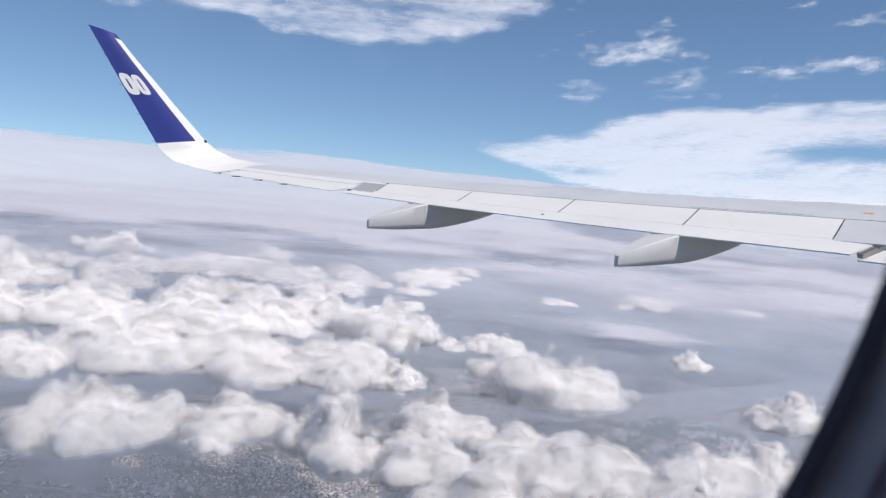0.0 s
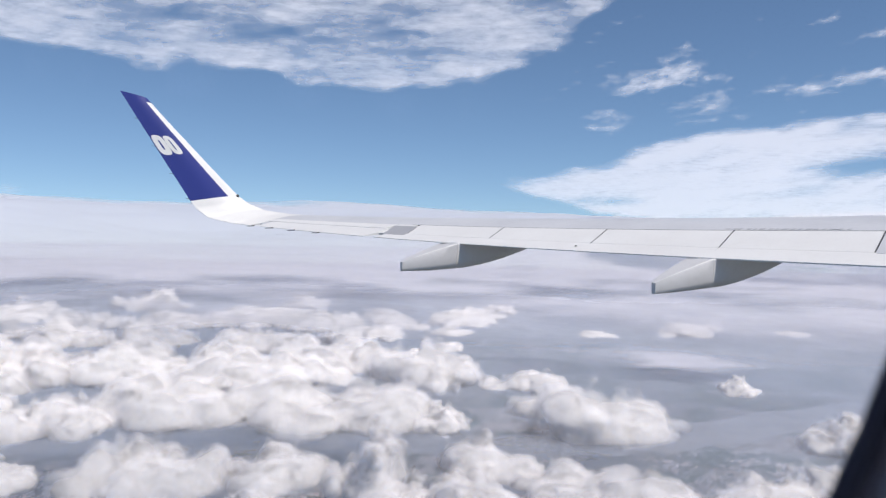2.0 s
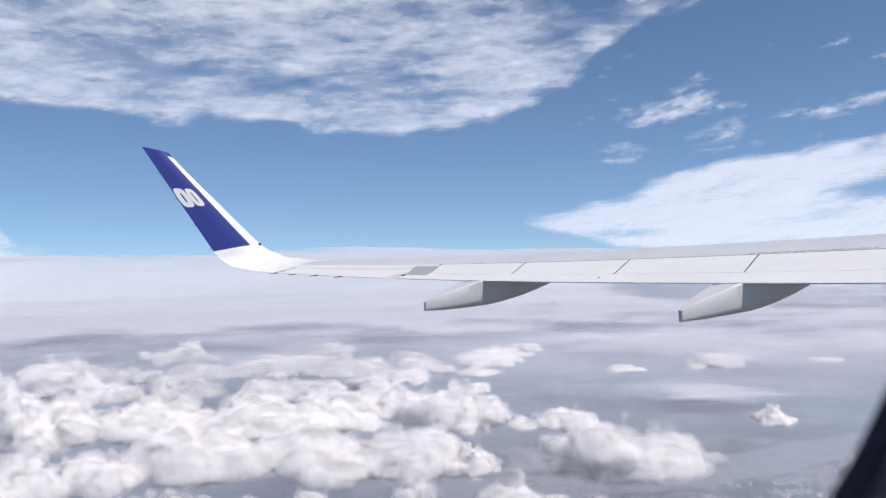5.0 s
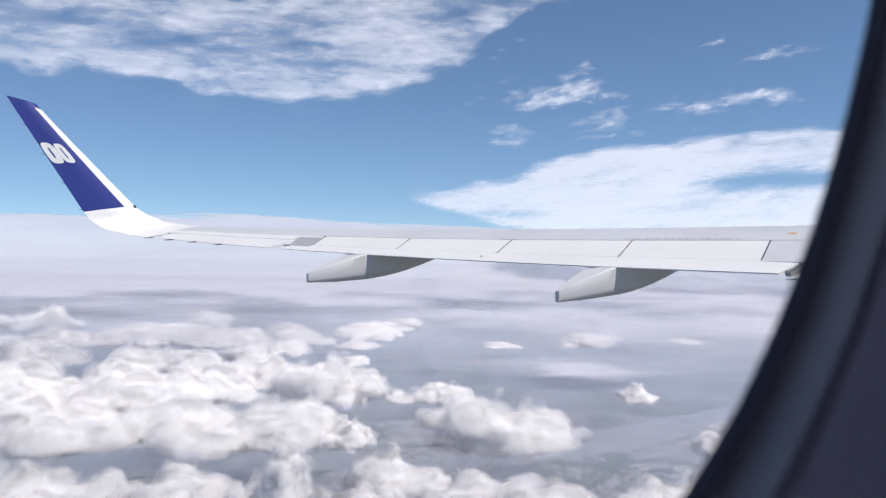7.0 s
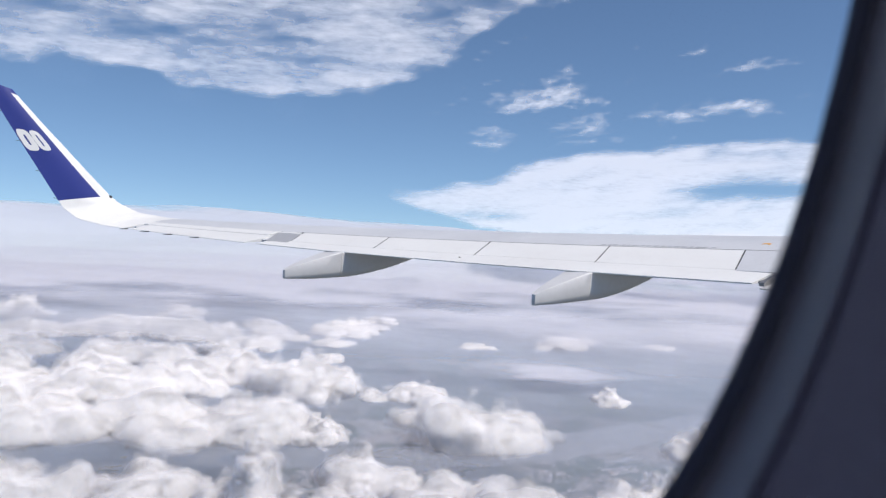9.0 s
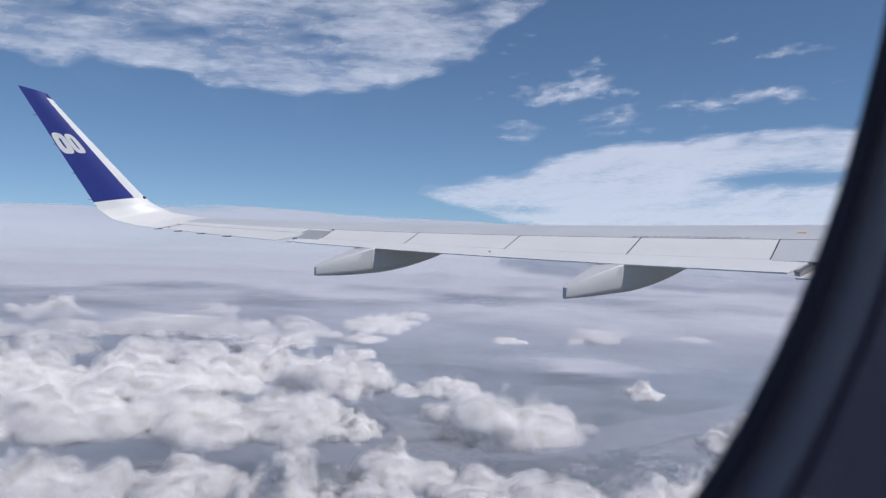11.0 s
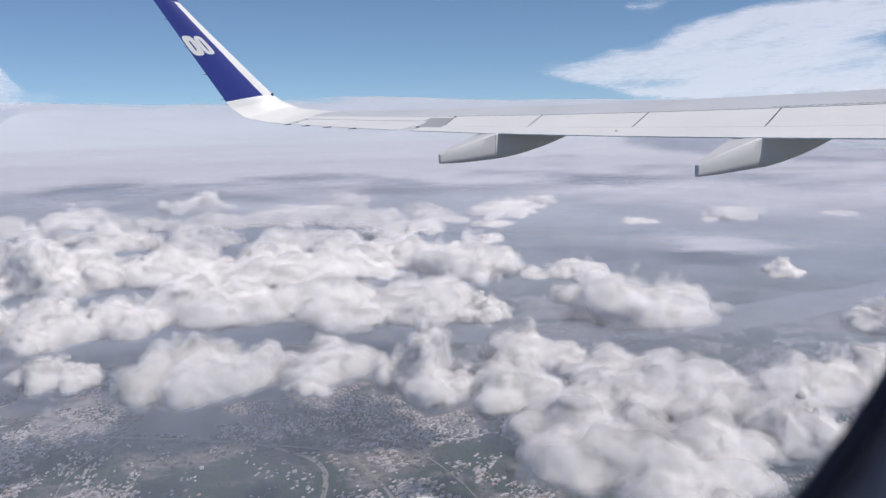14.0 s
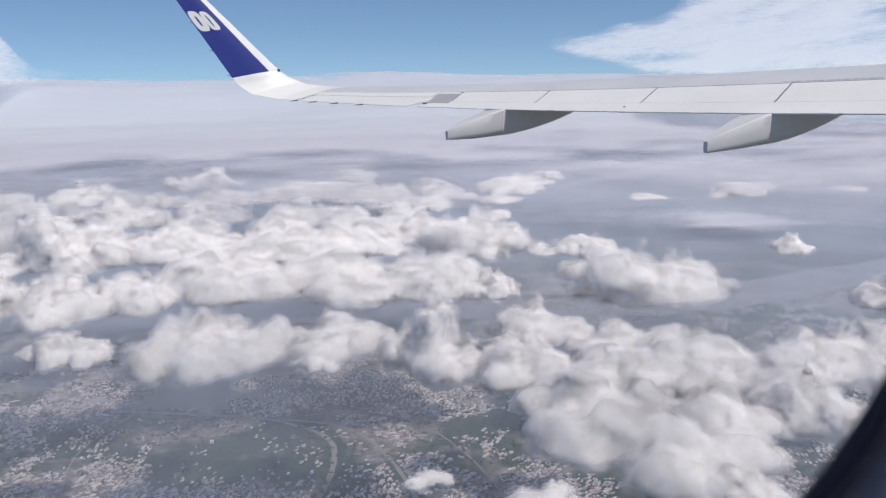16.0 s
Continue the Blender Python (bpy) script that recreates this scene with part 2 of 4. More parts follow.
# the upturned tip: trailing edge, chord, climb, cant in degrees
TIP = [(5.36, 15.5, -0.068, 1.44, 0.13, 4), (5.12, 15.85, -0.035, 1.36, 0.13, 10), (4.72, 16.14, 0.07, 1.22, 0.13, 30),
       (4.50, 16.27, 0.25, 1.08, 0.135, 58), (4.40, 16.33, 0.40, 0.99, 0.14, 74), (3.75, 16.55, 1.48, 0.74, 0.03, 79), (3.11, 16.75, 2.55, 0.52, -0.2, 80)]


def tip_station(s):
    """s from 0 (end of the straight wing) to 6 (top of the upturned tip)."""
    i = min(int(s), 5)
    u = s - i
    a, b = TIP[i], TIP[i + 1]
    v = [p + (q - p) * u for p, q in zip(a, b)]
    return Vector(v[:3]), v[3], v[4], radians(v[5])


def on_section(st, cf, h):
    te, c, climb, cant = st
    return te + Vector(((1 - cf) * c, 0, (1 - cf) * c * climb)) + Vector((0, -math.sin(cant), math.cos(cant))) * h


def upper(st, cf, lift=0.0):
    return on_section(st, cf, curve_at(UP, cf) * st[1] + lift)


def lower(st, cf, lift=0.0):
    return on_section(st, cf, curve_at(LOW, cf) * st[1] + lift)


def spans(a, b, n):
    return [a + (b - a) * i / (n - 1) for i in range(n)]


def section_ring(st, c0, c1, sink=0.0, n=9):
    us = spans(c0, c1, n)
    return [tuple(upper(st, c, -sink)) for c in us] + [tuple(lower(st, c)) for c in us[::-1]]


def plate_ring(d, c0, c1, thick=0.014, n=5, skew=0.0):
    """Thin panel in the upper skin; skew leans its end outboard towards the front."""
    us = [(station(d + skew * (0.862 - c) / 0.24), c) for c in spans(c0, c1, n)]
    return [tuple(upper(st, c, 0.002)) for st, c in us] + [tuple(upper(st, c, -thick)) for st, c in us[::-1]]


wing = tagged(new("aircraft_wing"), "white and grey swept airliner wing with a blue upturned tip", "aircraft wing")
wing.matrix_world = AIRFRAME
SPAN = spans(1.75, 15.5, 48)
CUT = 0.62  # chord fraction at which spoilers begin


def box_ring(st):
    cs = [0, 0.005, 0.015, 0.03, 0.06, 0.1, 0.15, 0.2, 0.3, 0.4, 0.5, 0.56, CUT - 0.004]
    back = [(CUT - 0.003, -0.022), (0.7, -0.022), (0.78, -0.022), (0.85, -0.022)]
    low = [0.85, 0.7, 0.5, 0.3, 0.15, 0.06, 0.02, 0.006]
    return [tuple(upper(st, c)) for c in cs] + [tuple(upper(st, c, -0.022 * min(1, st[1] / 2))) for c, _ in back] + [tuple(lower(st, c)) for c in low]


loft("wing_box", [box_ring(station(d)) for d in SPAN], GREY, wing, "grey painted main wing skin")
# spoilers: five white panels ahead of the flap
JOINTS = [4.83, 6.52, 8.26, 9.97, 11.62]
for a, b in zip(JOINTS[:-1], JOINTS[1:]):
    loft("spoiler", [plate_ring(d, CUT + 0.003, 0.862, 0.012, 5, 0.32) for d in spans(a + 0.009, b - 0.009, 7)], WHITE, wing)
loft("inner_panel", [plate_ring(d, CUT + 0.003, 0.872, 0.014, 5, 0.32) for d in spans(1.4, JOINTS[0] - 0.009, 6)], GREY, wing, "grey panel with a dark outline by the wing root")
loft("outer_panel", [plate_ring(d, CUT + 0.05, 0.9, 0.014, 5, 0.32) for d in spans(JOINTS[-1] + 0.02, 12.12, 4)], PANEL, wing, "grey fixed panel between flap and aileron")
loft("outer_strip", [plate_ring(d, CUT + 0.003, 0.745) for d in spans(12.41, 15.46, 8)], WHITE, wing)
loft("outer_cover", [plate_ring(d, CUT + 0.003, CUT + 0.045) for d in spans(JOINTS[-1] + 0.36, 12.38, 4)], WHITE, wing)
# flap and aileron
flap = loft("flap", [section_ring(station(d), 0.852, 1.0) for d in spans(KINK + 0.02, 12.02, 18)], WHITE, wing, "white trailing edge flap")
loft("aileron", [section_ring(station(d), 0.752, 1.0) for d in spans(12.29, 15.3, 10)], WHITE, wing, "white aileron")
inner_flap = loft("inner_flap", [[tuple(Vector(p) + Vector((-0.06, 0, -0.05))) for p in section_ring(station(d), 0.88, 1.0)] for d in spans(1.8, KINK - 0.10, 6)], WHITE, wing, "inboard flap end beside a bare gap")
te = station(KINK)[0]
loft("flap_bracket", [[(te.x + u, te.y - 0.10 + w, te.z + v) for u, v in ((-0.02, -0.02), (0.5, 0.0), (0.5, 0.09), (0.25, 0.1), (-0.02, 0.02))] for w in (-0.03, 0.03)], STEEL, wing, "dirty steel flap track in the gap", smooth=False)
rod("flap_rod", (te.x + 0.05, te.y - 0.04, te.z + 0.02), (te.x + 0.5, te.y - 0.13, te.z + 0.11), 0.018, 0.018, STEEL, wing)
# small fitting and stencilled writing on the skin
q = station(8.32)
rod("flap_fitting", upper(q, 0.93), upper(q, 0.93, 0.014), 0.02, 0.014, STEEL, flap)
for i in range(17):
    d = 5.55 + i * 0.088 + 0.012 * math.sin(i * 2.3)
    w = 0.03 + 0.012 * ((i * 7) % 3)
    st0, st1 = station(d), station(d + w * 1.2)
    loft("stencil_mark", [[tuple(upper(s, c, z)) for c, z in ((0.588, 0.001), (0.602, 0.001), (0.602, 0.004), (0.588, 0.004))] for s in (st0, st1)], PANEL, wing, smooth=False)
st0, st1, st2 = station(5.04), station(5.09), station(5.14)
loft("paint_mark", [[tuple(upper(s, c + o, z)) for c, z in ((0.505, 0.001), (0.523, 0.001), (0.523, 0.004), (0.505, 0.004))] for s, o in ((st0, 0.0), (st1, -0.012), (st2, -0.005))], ORANGE, wing, "orange painted mark", smooth=False)
# dark joint strips between panels
for d in JOINTS[:4]:
    loft("joint_seal", [plate_ring(x, CUT + 0.004, 0.862, 0.018, 5, 0.32) for x in (d - 0.007, d + 0.007)], DARK, wing)
loft("hinge_seal", [plate_ring(x, CUT - 0.0035, CUT + 0.0022, 0.01) for x in spans(1.8, 12.1, 20)], DARK, wing, "dark seal strip along the spoiler hinges")


def tip_ring(st, c0, c1, n=9):
    us = [c0 + (c1 - c0) * (k / (n - 1)) ** 1.5 if c0 == 0 else c0 + (c1 - c0) * k / (n - 1) for k in range(n)]
    return [tuple(upper(st, u)) for u in us] + [tuple(lower(st, u)) for u in us[::-1]]


winglet = loft("winglet", [tip_ring(tip_station(s), 0, 1.0, 14) for s in spans(0, 4.0, 22)], WHITE, wing, "white blended root of the upturned tip")
loft("winglet_blade", [tip_ring(tip_station(s), 0.235, 1.0, 12) for s in spans(4.0, 5.97, 14)], BLUE, winglet, "deep blue painted blade")
loft("winglet_nose", [tip_ring(tip_station(s), 0, 0.235, 8) for s in spans(4.0, 5.9, 14)], WHITE, winglet, "white leading edge strip")
loft("winglet_cap", [tip_ring(tip_station(s), 0.0, 1.0, 10) for s in spans(5.905, 6.0, 4)], BLUE, winglet)
st = tip_station(3.98)
rod("nose_fitting", upper(st, 0.03), upper(st, 0.03, 0.035), 0.035, 0.02, DARK, winglet)


def badge(u0, u1, s0, s1, hole):
    """A white rounded block with a slot through it, laid on the blade's inner face."""
    ring_o, ring_i = [], []
    for i in range(28):
        a = 2 * math.pi * i / 28
        c, s = math.cos(a), math.sin(a)
        x, y = math.copysign(abs(c) ** 0.6, c), math.copysign(abs(s) ** 0.6, s)
        for ring, k, j in ((ring_o, 1, 1), (ring_i, hole[0], hole[1])):
            u, v = (u0 + u1) / 2 + x * k * (u1 - u0) / 2, (s0 + s1) / 2 + y * j * (s1 - s0) / 2
            ring.append((u, v))
    top = [[tuple(upper(tip_station(v), u, 0.006)) for u, v in r] for r in (ring_o, ring_i)]
    bot = [[tuple(upper(tip_station(v), u, -0.002)) for u, v in r] for r in (ring_o, ring_i)]
    rings = [bot[0], top[0], top[1], bot[1]]
    return loft("emblem", rings, WHITE, winglet, "white rounded emblem block", caps=False, smooth=False)


badge(0.665, 0.975, 4.84, 5.21, (0.17, 0.5))
badge(0.40, 0.66, 4.85, 5.205, (0.16, 0.6))
# static wicks along the aileron and the tip
for d in (15.35, 14.75, 14.1, 13.4):
    t0 = station(d)[0]
    rod("static_wick", t0, t0 + Vector((-0.16, 0.0, -0.012)), 0.012, 0.005, DARK, wing, 6)
for s in (4.04, 4.5, 5.0, 5.5):
    t0 = tip_station(s)[0]
    rod("static_wick", t0, t0 + Vector((-0.07, 0.005, 0.008)), 0.007, 0.003, DARK, winglet, 6)


def fairing(d, half, tip_f, z_tip_low, z_tip_high, z_belly, z_front):
    """Canoe-shaped cover under the flap: a fixed body and a tail that stands out behind the trailing edge."""
    te0 = station(d)[0]

    def ring(f, zb, zt, hw):
        """Flat top with crisp edges, slightly drawn-in sides, rounded keel."""
        t = zt - zb
        half_ = [(0.94, 1.0), (1.0, 0.96), (1.0, 0.55), (0.97, 0.28), (0.88, 0.12), (0.68, 0.03), (0.34, 0.0)]
        pts = [(f, d + x * hw, zb + y * t) for x, y in half_]
        return pts + [(f, d - x * hw, zb + y * t) for x, y in half_[::-1]]

    back = []
    for i in range(9):
        u = i / 8
        f = tip_f + (te0.x + 0.01 - tip_f) * u
        zt = z_tip_high + (te0.z - 0.003 - z_tip_high) * (u ** 0.85)
        zb = z_tip_low + (z_belly - z_tip_low) * (1 - (1 - u) ** 2) - 0.018 * math.sin(math.pi * u)
        back.append(ring(f, zb, zt, 0.03 + (half - 0.03) * u ** 0.8))
    tail = loft("fairing_tail", back, FAIRING, wing, "light grey tail of a flap track cover")
    front = []
    for i in range(13):
        u = i / 12
        f = te0.x + 0.016 + 2.7 * u
        zb = z_belly + (z_front - z_belly) * max(0.0, (f - te0.x - 0.016) / 1.4) ** 1.6
        zt = te0.z - 0.004 + 0.11 * u * 2.4
        front.append(ring(f, min(zb, zt - 0.03), zt, half - 0.002 - 0.1 * u ** 2))
    body = loft("fairing_body", front, FAIRING, wing, "light grey cover of the flap track under the wing")
    return tail, body


fairing(10.37, 0.23, 5.95, -0.683, -0.55, -0.655, -0.36)
fairing(6.43, 0.20, 7.095, -0.73, -0.597, -0.68, -0.405)

# ---- cabin ----
WD, WK, WPHI = 0.09, 0.10, radians(-4)
WC = (0.0774, 0.1026)
HALF_W, HALF_H, POWER = 0.130, 0.180, 2.24


def oval(grow, depth, n=64):
    """Window outline grown by some metres, depth metres outboard of the seal."""
    pts = []
    for i in range(n):
        a = 2 * math.pi * i / n
        c, s = math.cos(a), math.sin(a)
        u = math.copysign(abs(c) ** (2 / POWER), c) * (HALF_W + grow)
        v = math.copysign(abs(s) ** (2 / POWER), s) * (HALF_H + grow)
        f = WC[0] + u * math.cos(WPHI) - v * math.sin(WPHI)
        z = WC[1] + u * math.sin(WPHI) + v * math.cos(WPHI)
        pts.append((f, WD - WK * z + depth, z))
    return pts


def frame_rect(depth, f0, f1, z0, z1, n=64):
    """Points on a rectangle's edge in the wall's slope, in the order of the oval's."""
    pts = []
    for (f, _, z) in oval(0, 0, n):
        x, y = f - WC[0], z - WC[1]
        k = min((f1 - WC[0]) / x if x > 1e-9 else 1e9, (f0 - WC[0]) / x if x < -1e-9 else 1e9, (z1 - WC[1]) / y if y > 1e-9 else 1e9, (z0 - WC[1]) / y if y < -1e-9 else 1e9)
        pts.append((WC[0] + x * k, WD - WK * (WC[1] + y * k) + depth, WC[1] + y * k))
    return pts


CAB = (-2.6, 3.2, -1.05, 1.0)
wall = loft("wall_port", [frame_rect(-0.0115, *CAB), oval(0.0215, -0.0115), oval(0.0195, -0.0105), oval(0.0185, -0.0075)], LINING, None, caps=False)
tagged(wall, "dark shaded cabin side lining with an oval window", "cabin wall", kind="structure")
window = tagged(new("window_1"), "oval aircraft cabin window with a dark rubber seal", "cabin window", kind="structure")
for ob in (wall, window):
    ob.matrix_world = AIRFRAME
loft("window_groove", [oval(0.0185, -0.0075), oval(0.0180, 0.0035), oval(0.0168, 0.0035), oval(0.0164, -0.004), oval(0.0156, -0.0045), oval(0.0152, 0.0035), oval(0.0144, 0.0035), oval(0.0139, -0.0065)], RUBBER, window, caps=False)
loft("window_reveal", [oval(0.0139, -0.0065), oval(0.0136, -0.0092), oval(0.0127, -0.0102), oval(0.0113, -0.0085), oval(0.0095, -0.0005)], TRIM, window, "grey plastic reveal", caps=False)
loft("window_seal", [oval(0.0095, -0.0005), oval(0.0075, -0.002), oval(0.002, -0.002), oval(0.0, 0.0), oval(0.004, 0.002)], RUBBER, window, "black rubber seal", caps=False)
pane = link_mesh("pane", oval(0.003, 0.0015), [tuple(range(64))], GLASS, window)
pane.visible_shadow = False
skin = loft("fuselage_skin", [oval(0.01, 0.003), oval(0.12, 0.03), frame_rect(0.03, *CAB)], WHITE, None, caps=False)
skin.matrix_world = AIRFRAME
tagged(skin, "white outer fuselage skin round the window", "fuselage", kind="structure")


def slab(name, pts, up, mat, label):
    v = [Vector(p) for p in pts] + [Vector(p) + Vector(up) for p in pts]
    ob = link_mesh(name, v, [(3, 2, 1, 0), (4, 5, 6, 7), (0, 1, 5, 4), (1, 2, 6, 5), (2, 3, 7, 6), (3, 0, 4, 7)], mat)
    ob.matrix_world = AIRFRAME
    return tagged(ob, label, name.split("_")[0], kind="structure")


d_low, d_high = WD - WK * CAB[2], WD - WK * CAB[3]
slab("floor", [(CAB[0], -3.5, CAB[2]), (CAB[1], -3.5, CAB[2]), (CAB[1], d_low, CAB[2]), (CAB[0], d_low, CAB[2])], (0, 0, -0.05), CARPET, "dark carpeted cabin floor")
slab("ceiling", [(CAB[0], -3.5, CAB[3]), (CAB[1], -3.5, CAB[3]), (CAB[1], d_high, CAB[3]), (CAB[0], d_high, CAB[3])], (0, 0, 0.05), LINING, "plain pale cabin ceiling")
# far side of the cabin: lining above and below a row of window openings, daylight in them
SILL, HEAD, GAP = -0.15, 0.22, 0.53
slab("wall_starboard", [(CAB[0], -3.5, CAB[2]), (CAB[1], -3.5, CAB[2]), (CAB[1], -3.5, SILL), (CAB[0], -3.5, SILL)], (0, -0.05, 0), LINING, "plain pale cabin lining under the windows")
slab("wall_starboard_head", [(CAB[0], -3.5, HEAD), (CAB[1], -3.5, HEAD), (CAB[1], -3.5, CAB[3]), (CAB[0], -3.5, CAB[3])], (0, -0.05, 0), LINING, "plain pale cabin lining over the windows")
for i in range(11):
    f0 = CAB[0] + i * GAP
    slab("wall_pier", [(f0, -3.5, SILL), (min(f0 + 0.27, CAB[1]), -3.5, SILL), (min(f0 + 0.27, CAB[1]), -3.5, HEAD), (f0, -3.5, HEAD)], (0, -0.05, 0), LINING, "plain pale cabin lining between windows")
slab("wall_pier", [(CAB[0] + 11 * GAP - 0.2, -3.5, SILL), (CAB[1], -3.5, SILL), (CAB[1], -3.5, HEAD), (CAB[0] + 11 * GAP - 0.2, -3.5, HEAD)], (0, -0.052, 0), LINING, "plain pale cabin lining between windows")
for f0 in (-0.6, 1.52):
    day = new("daylight", bpy.data.lights.new("daylight", "AREA"))
    day.data.shape, day.data.size, day.data.size_y, day.data.energy, day.data.color = "RECTANGLE", 2.0, 0.34, 7.0, (0.64, 0.71, 1.0)
    day.matrix_world = AIRFRAME @ look((f0, -3.53, 0.04), (f0, 0, -0.1))
slab("wall_aft", [(CAB[0], -3.5, CAB[2]), (CAB[0], d_low, CAB[2]), (CAB[0], d_high, CAB[3]), (CAB[0], -3.5, CAB[3])], (-0.05, 0, 0), LINING, "plain pale cabin partition")
slab("wall_forward", [(CAB[1], -3.5, CAB[2]), (CAB[1], d_low, CAB[2]), (CAB[1], d_high, CAB[3]), (CAB[1], -3.5, CAB[3])], (0.05, 0, 0), LINING, "plain pale cabin partition")


# ---- clouds ----
def polar(az, r, z):
    a = radians(az)
    return Vector((r * math.sin(a), r * math.cos(a), z))


BASE = 112.0  # height of the flat cloud bases


GRAIN = np.random.default_rng(11).random((64, 64, 64))


def noise3(x, y, z):
    """Smooth lattice noise in space, -1 to 1."""
    ix, iy, iz = (np.floor(c).astype(np.int64) for c in (x, y, z))
    u, v, w = x - ix, y - iy, z - iz
    u, v, w = (c * c * c * (c * (c * 6 - 15) + 10) for c in (u, v, w))
    ix, iy, iz = ix & 63, iy & 63, iz & 63
    jx, jy, jz = (ix + 1) & 63, (iy + 1) & 63, (iz + 1) & 63
    g = GRAIN
    a = (g[ix, iy, iz] * (1 - u) + g[jx, iy, iz] * u) * (1 - v) + (g[ix, jy, iz] * (1 - u) + g[jx, jy, iz] * u) * v
    b = (g[ix, iy, jz] * (1 - u) + g[jx, iy, jz] * u) * (1 - v) + (g[ix, jy, jz] * (1 - u) + g[jx, jy, jz] * u) * v
    return (a * (1 - w) + b * w) * 2 - 1


def level_skin(F, level):
    """The surface where the field F passes a level: one point for each cell it crosses, one face for each lattice edge."""
    inside = F > level
    c = tuple(n - 1 for n in F.shape)
    count, total = np.zeros(c), np.zeros((*c, 3))
    part = lambda A, o: A[o[0]:o[0] + c[0], o[1]:o[1] + c[1], o[2]:o[2] + c[2]]
    corners = [(i, j, k) for i in (0, 1) for j in (0, 1) for k in (0, 1)]
    for p in corners:
        for axis in range(3):
            if p[axis]:
                continue
            q = tuple(v + (i == axis) for i, v in enumerate(p))
            a, b = part(F, p), part(F, q)
            cross = part(inside, p) != part(inside, q)
            t = np.where(cross, (level - a) / np.where(cross, b - a, 1), 0)
            count += cross
            for i in range(3):
                total[..., i] += cross * (p[i] + (t if i == axis else 0))
    used = count > 0
    index = np.full(c, -1)
    index[used] = np.arange(used.sum())
    verts = np.argwhere(used) + total[used] / count[used][:, None]
    quads = []
    for axis in range(3):
        o1, o2 = [i for i in range(3) if i != axis]
        sl = [slice(1, -1)] * 3
        sl[axis] = slice(0, -1)
        sl2 = list(sl)
        sl2[axis] = slice(1, None)
        flip = inside[tuple(sl)] != inside[tuple(sl2)]
        at = np.argwhere(flip)
        if not len(at):
            continue
        first = inside[tuple(sl)][flip]
        base = at.copy()
        base[:, o1] += 1
        base[:, o2] += 1
        ids = []
        for d1, d2 in ((-1, -1), (0, -1), (0, 0), (-1, 0)):
            k = base.copy()
            k[:, o1] += d1
            k[:, o2] += d2
            ids.append(index[k[:, 0], k[:, 1], k[:, 2]])
        q = np.stack(ids, 1)
        turn = first if axis != 1 else ~first
        quads.append(np.where(turn[:, None], q, q[:, ::-1]))
    return verts, np.concatenate(quads)


VEILS = [(-0.045, 0.0), (0.03, 0.35), (0.095, 0.7), (0.155, 1.0)]


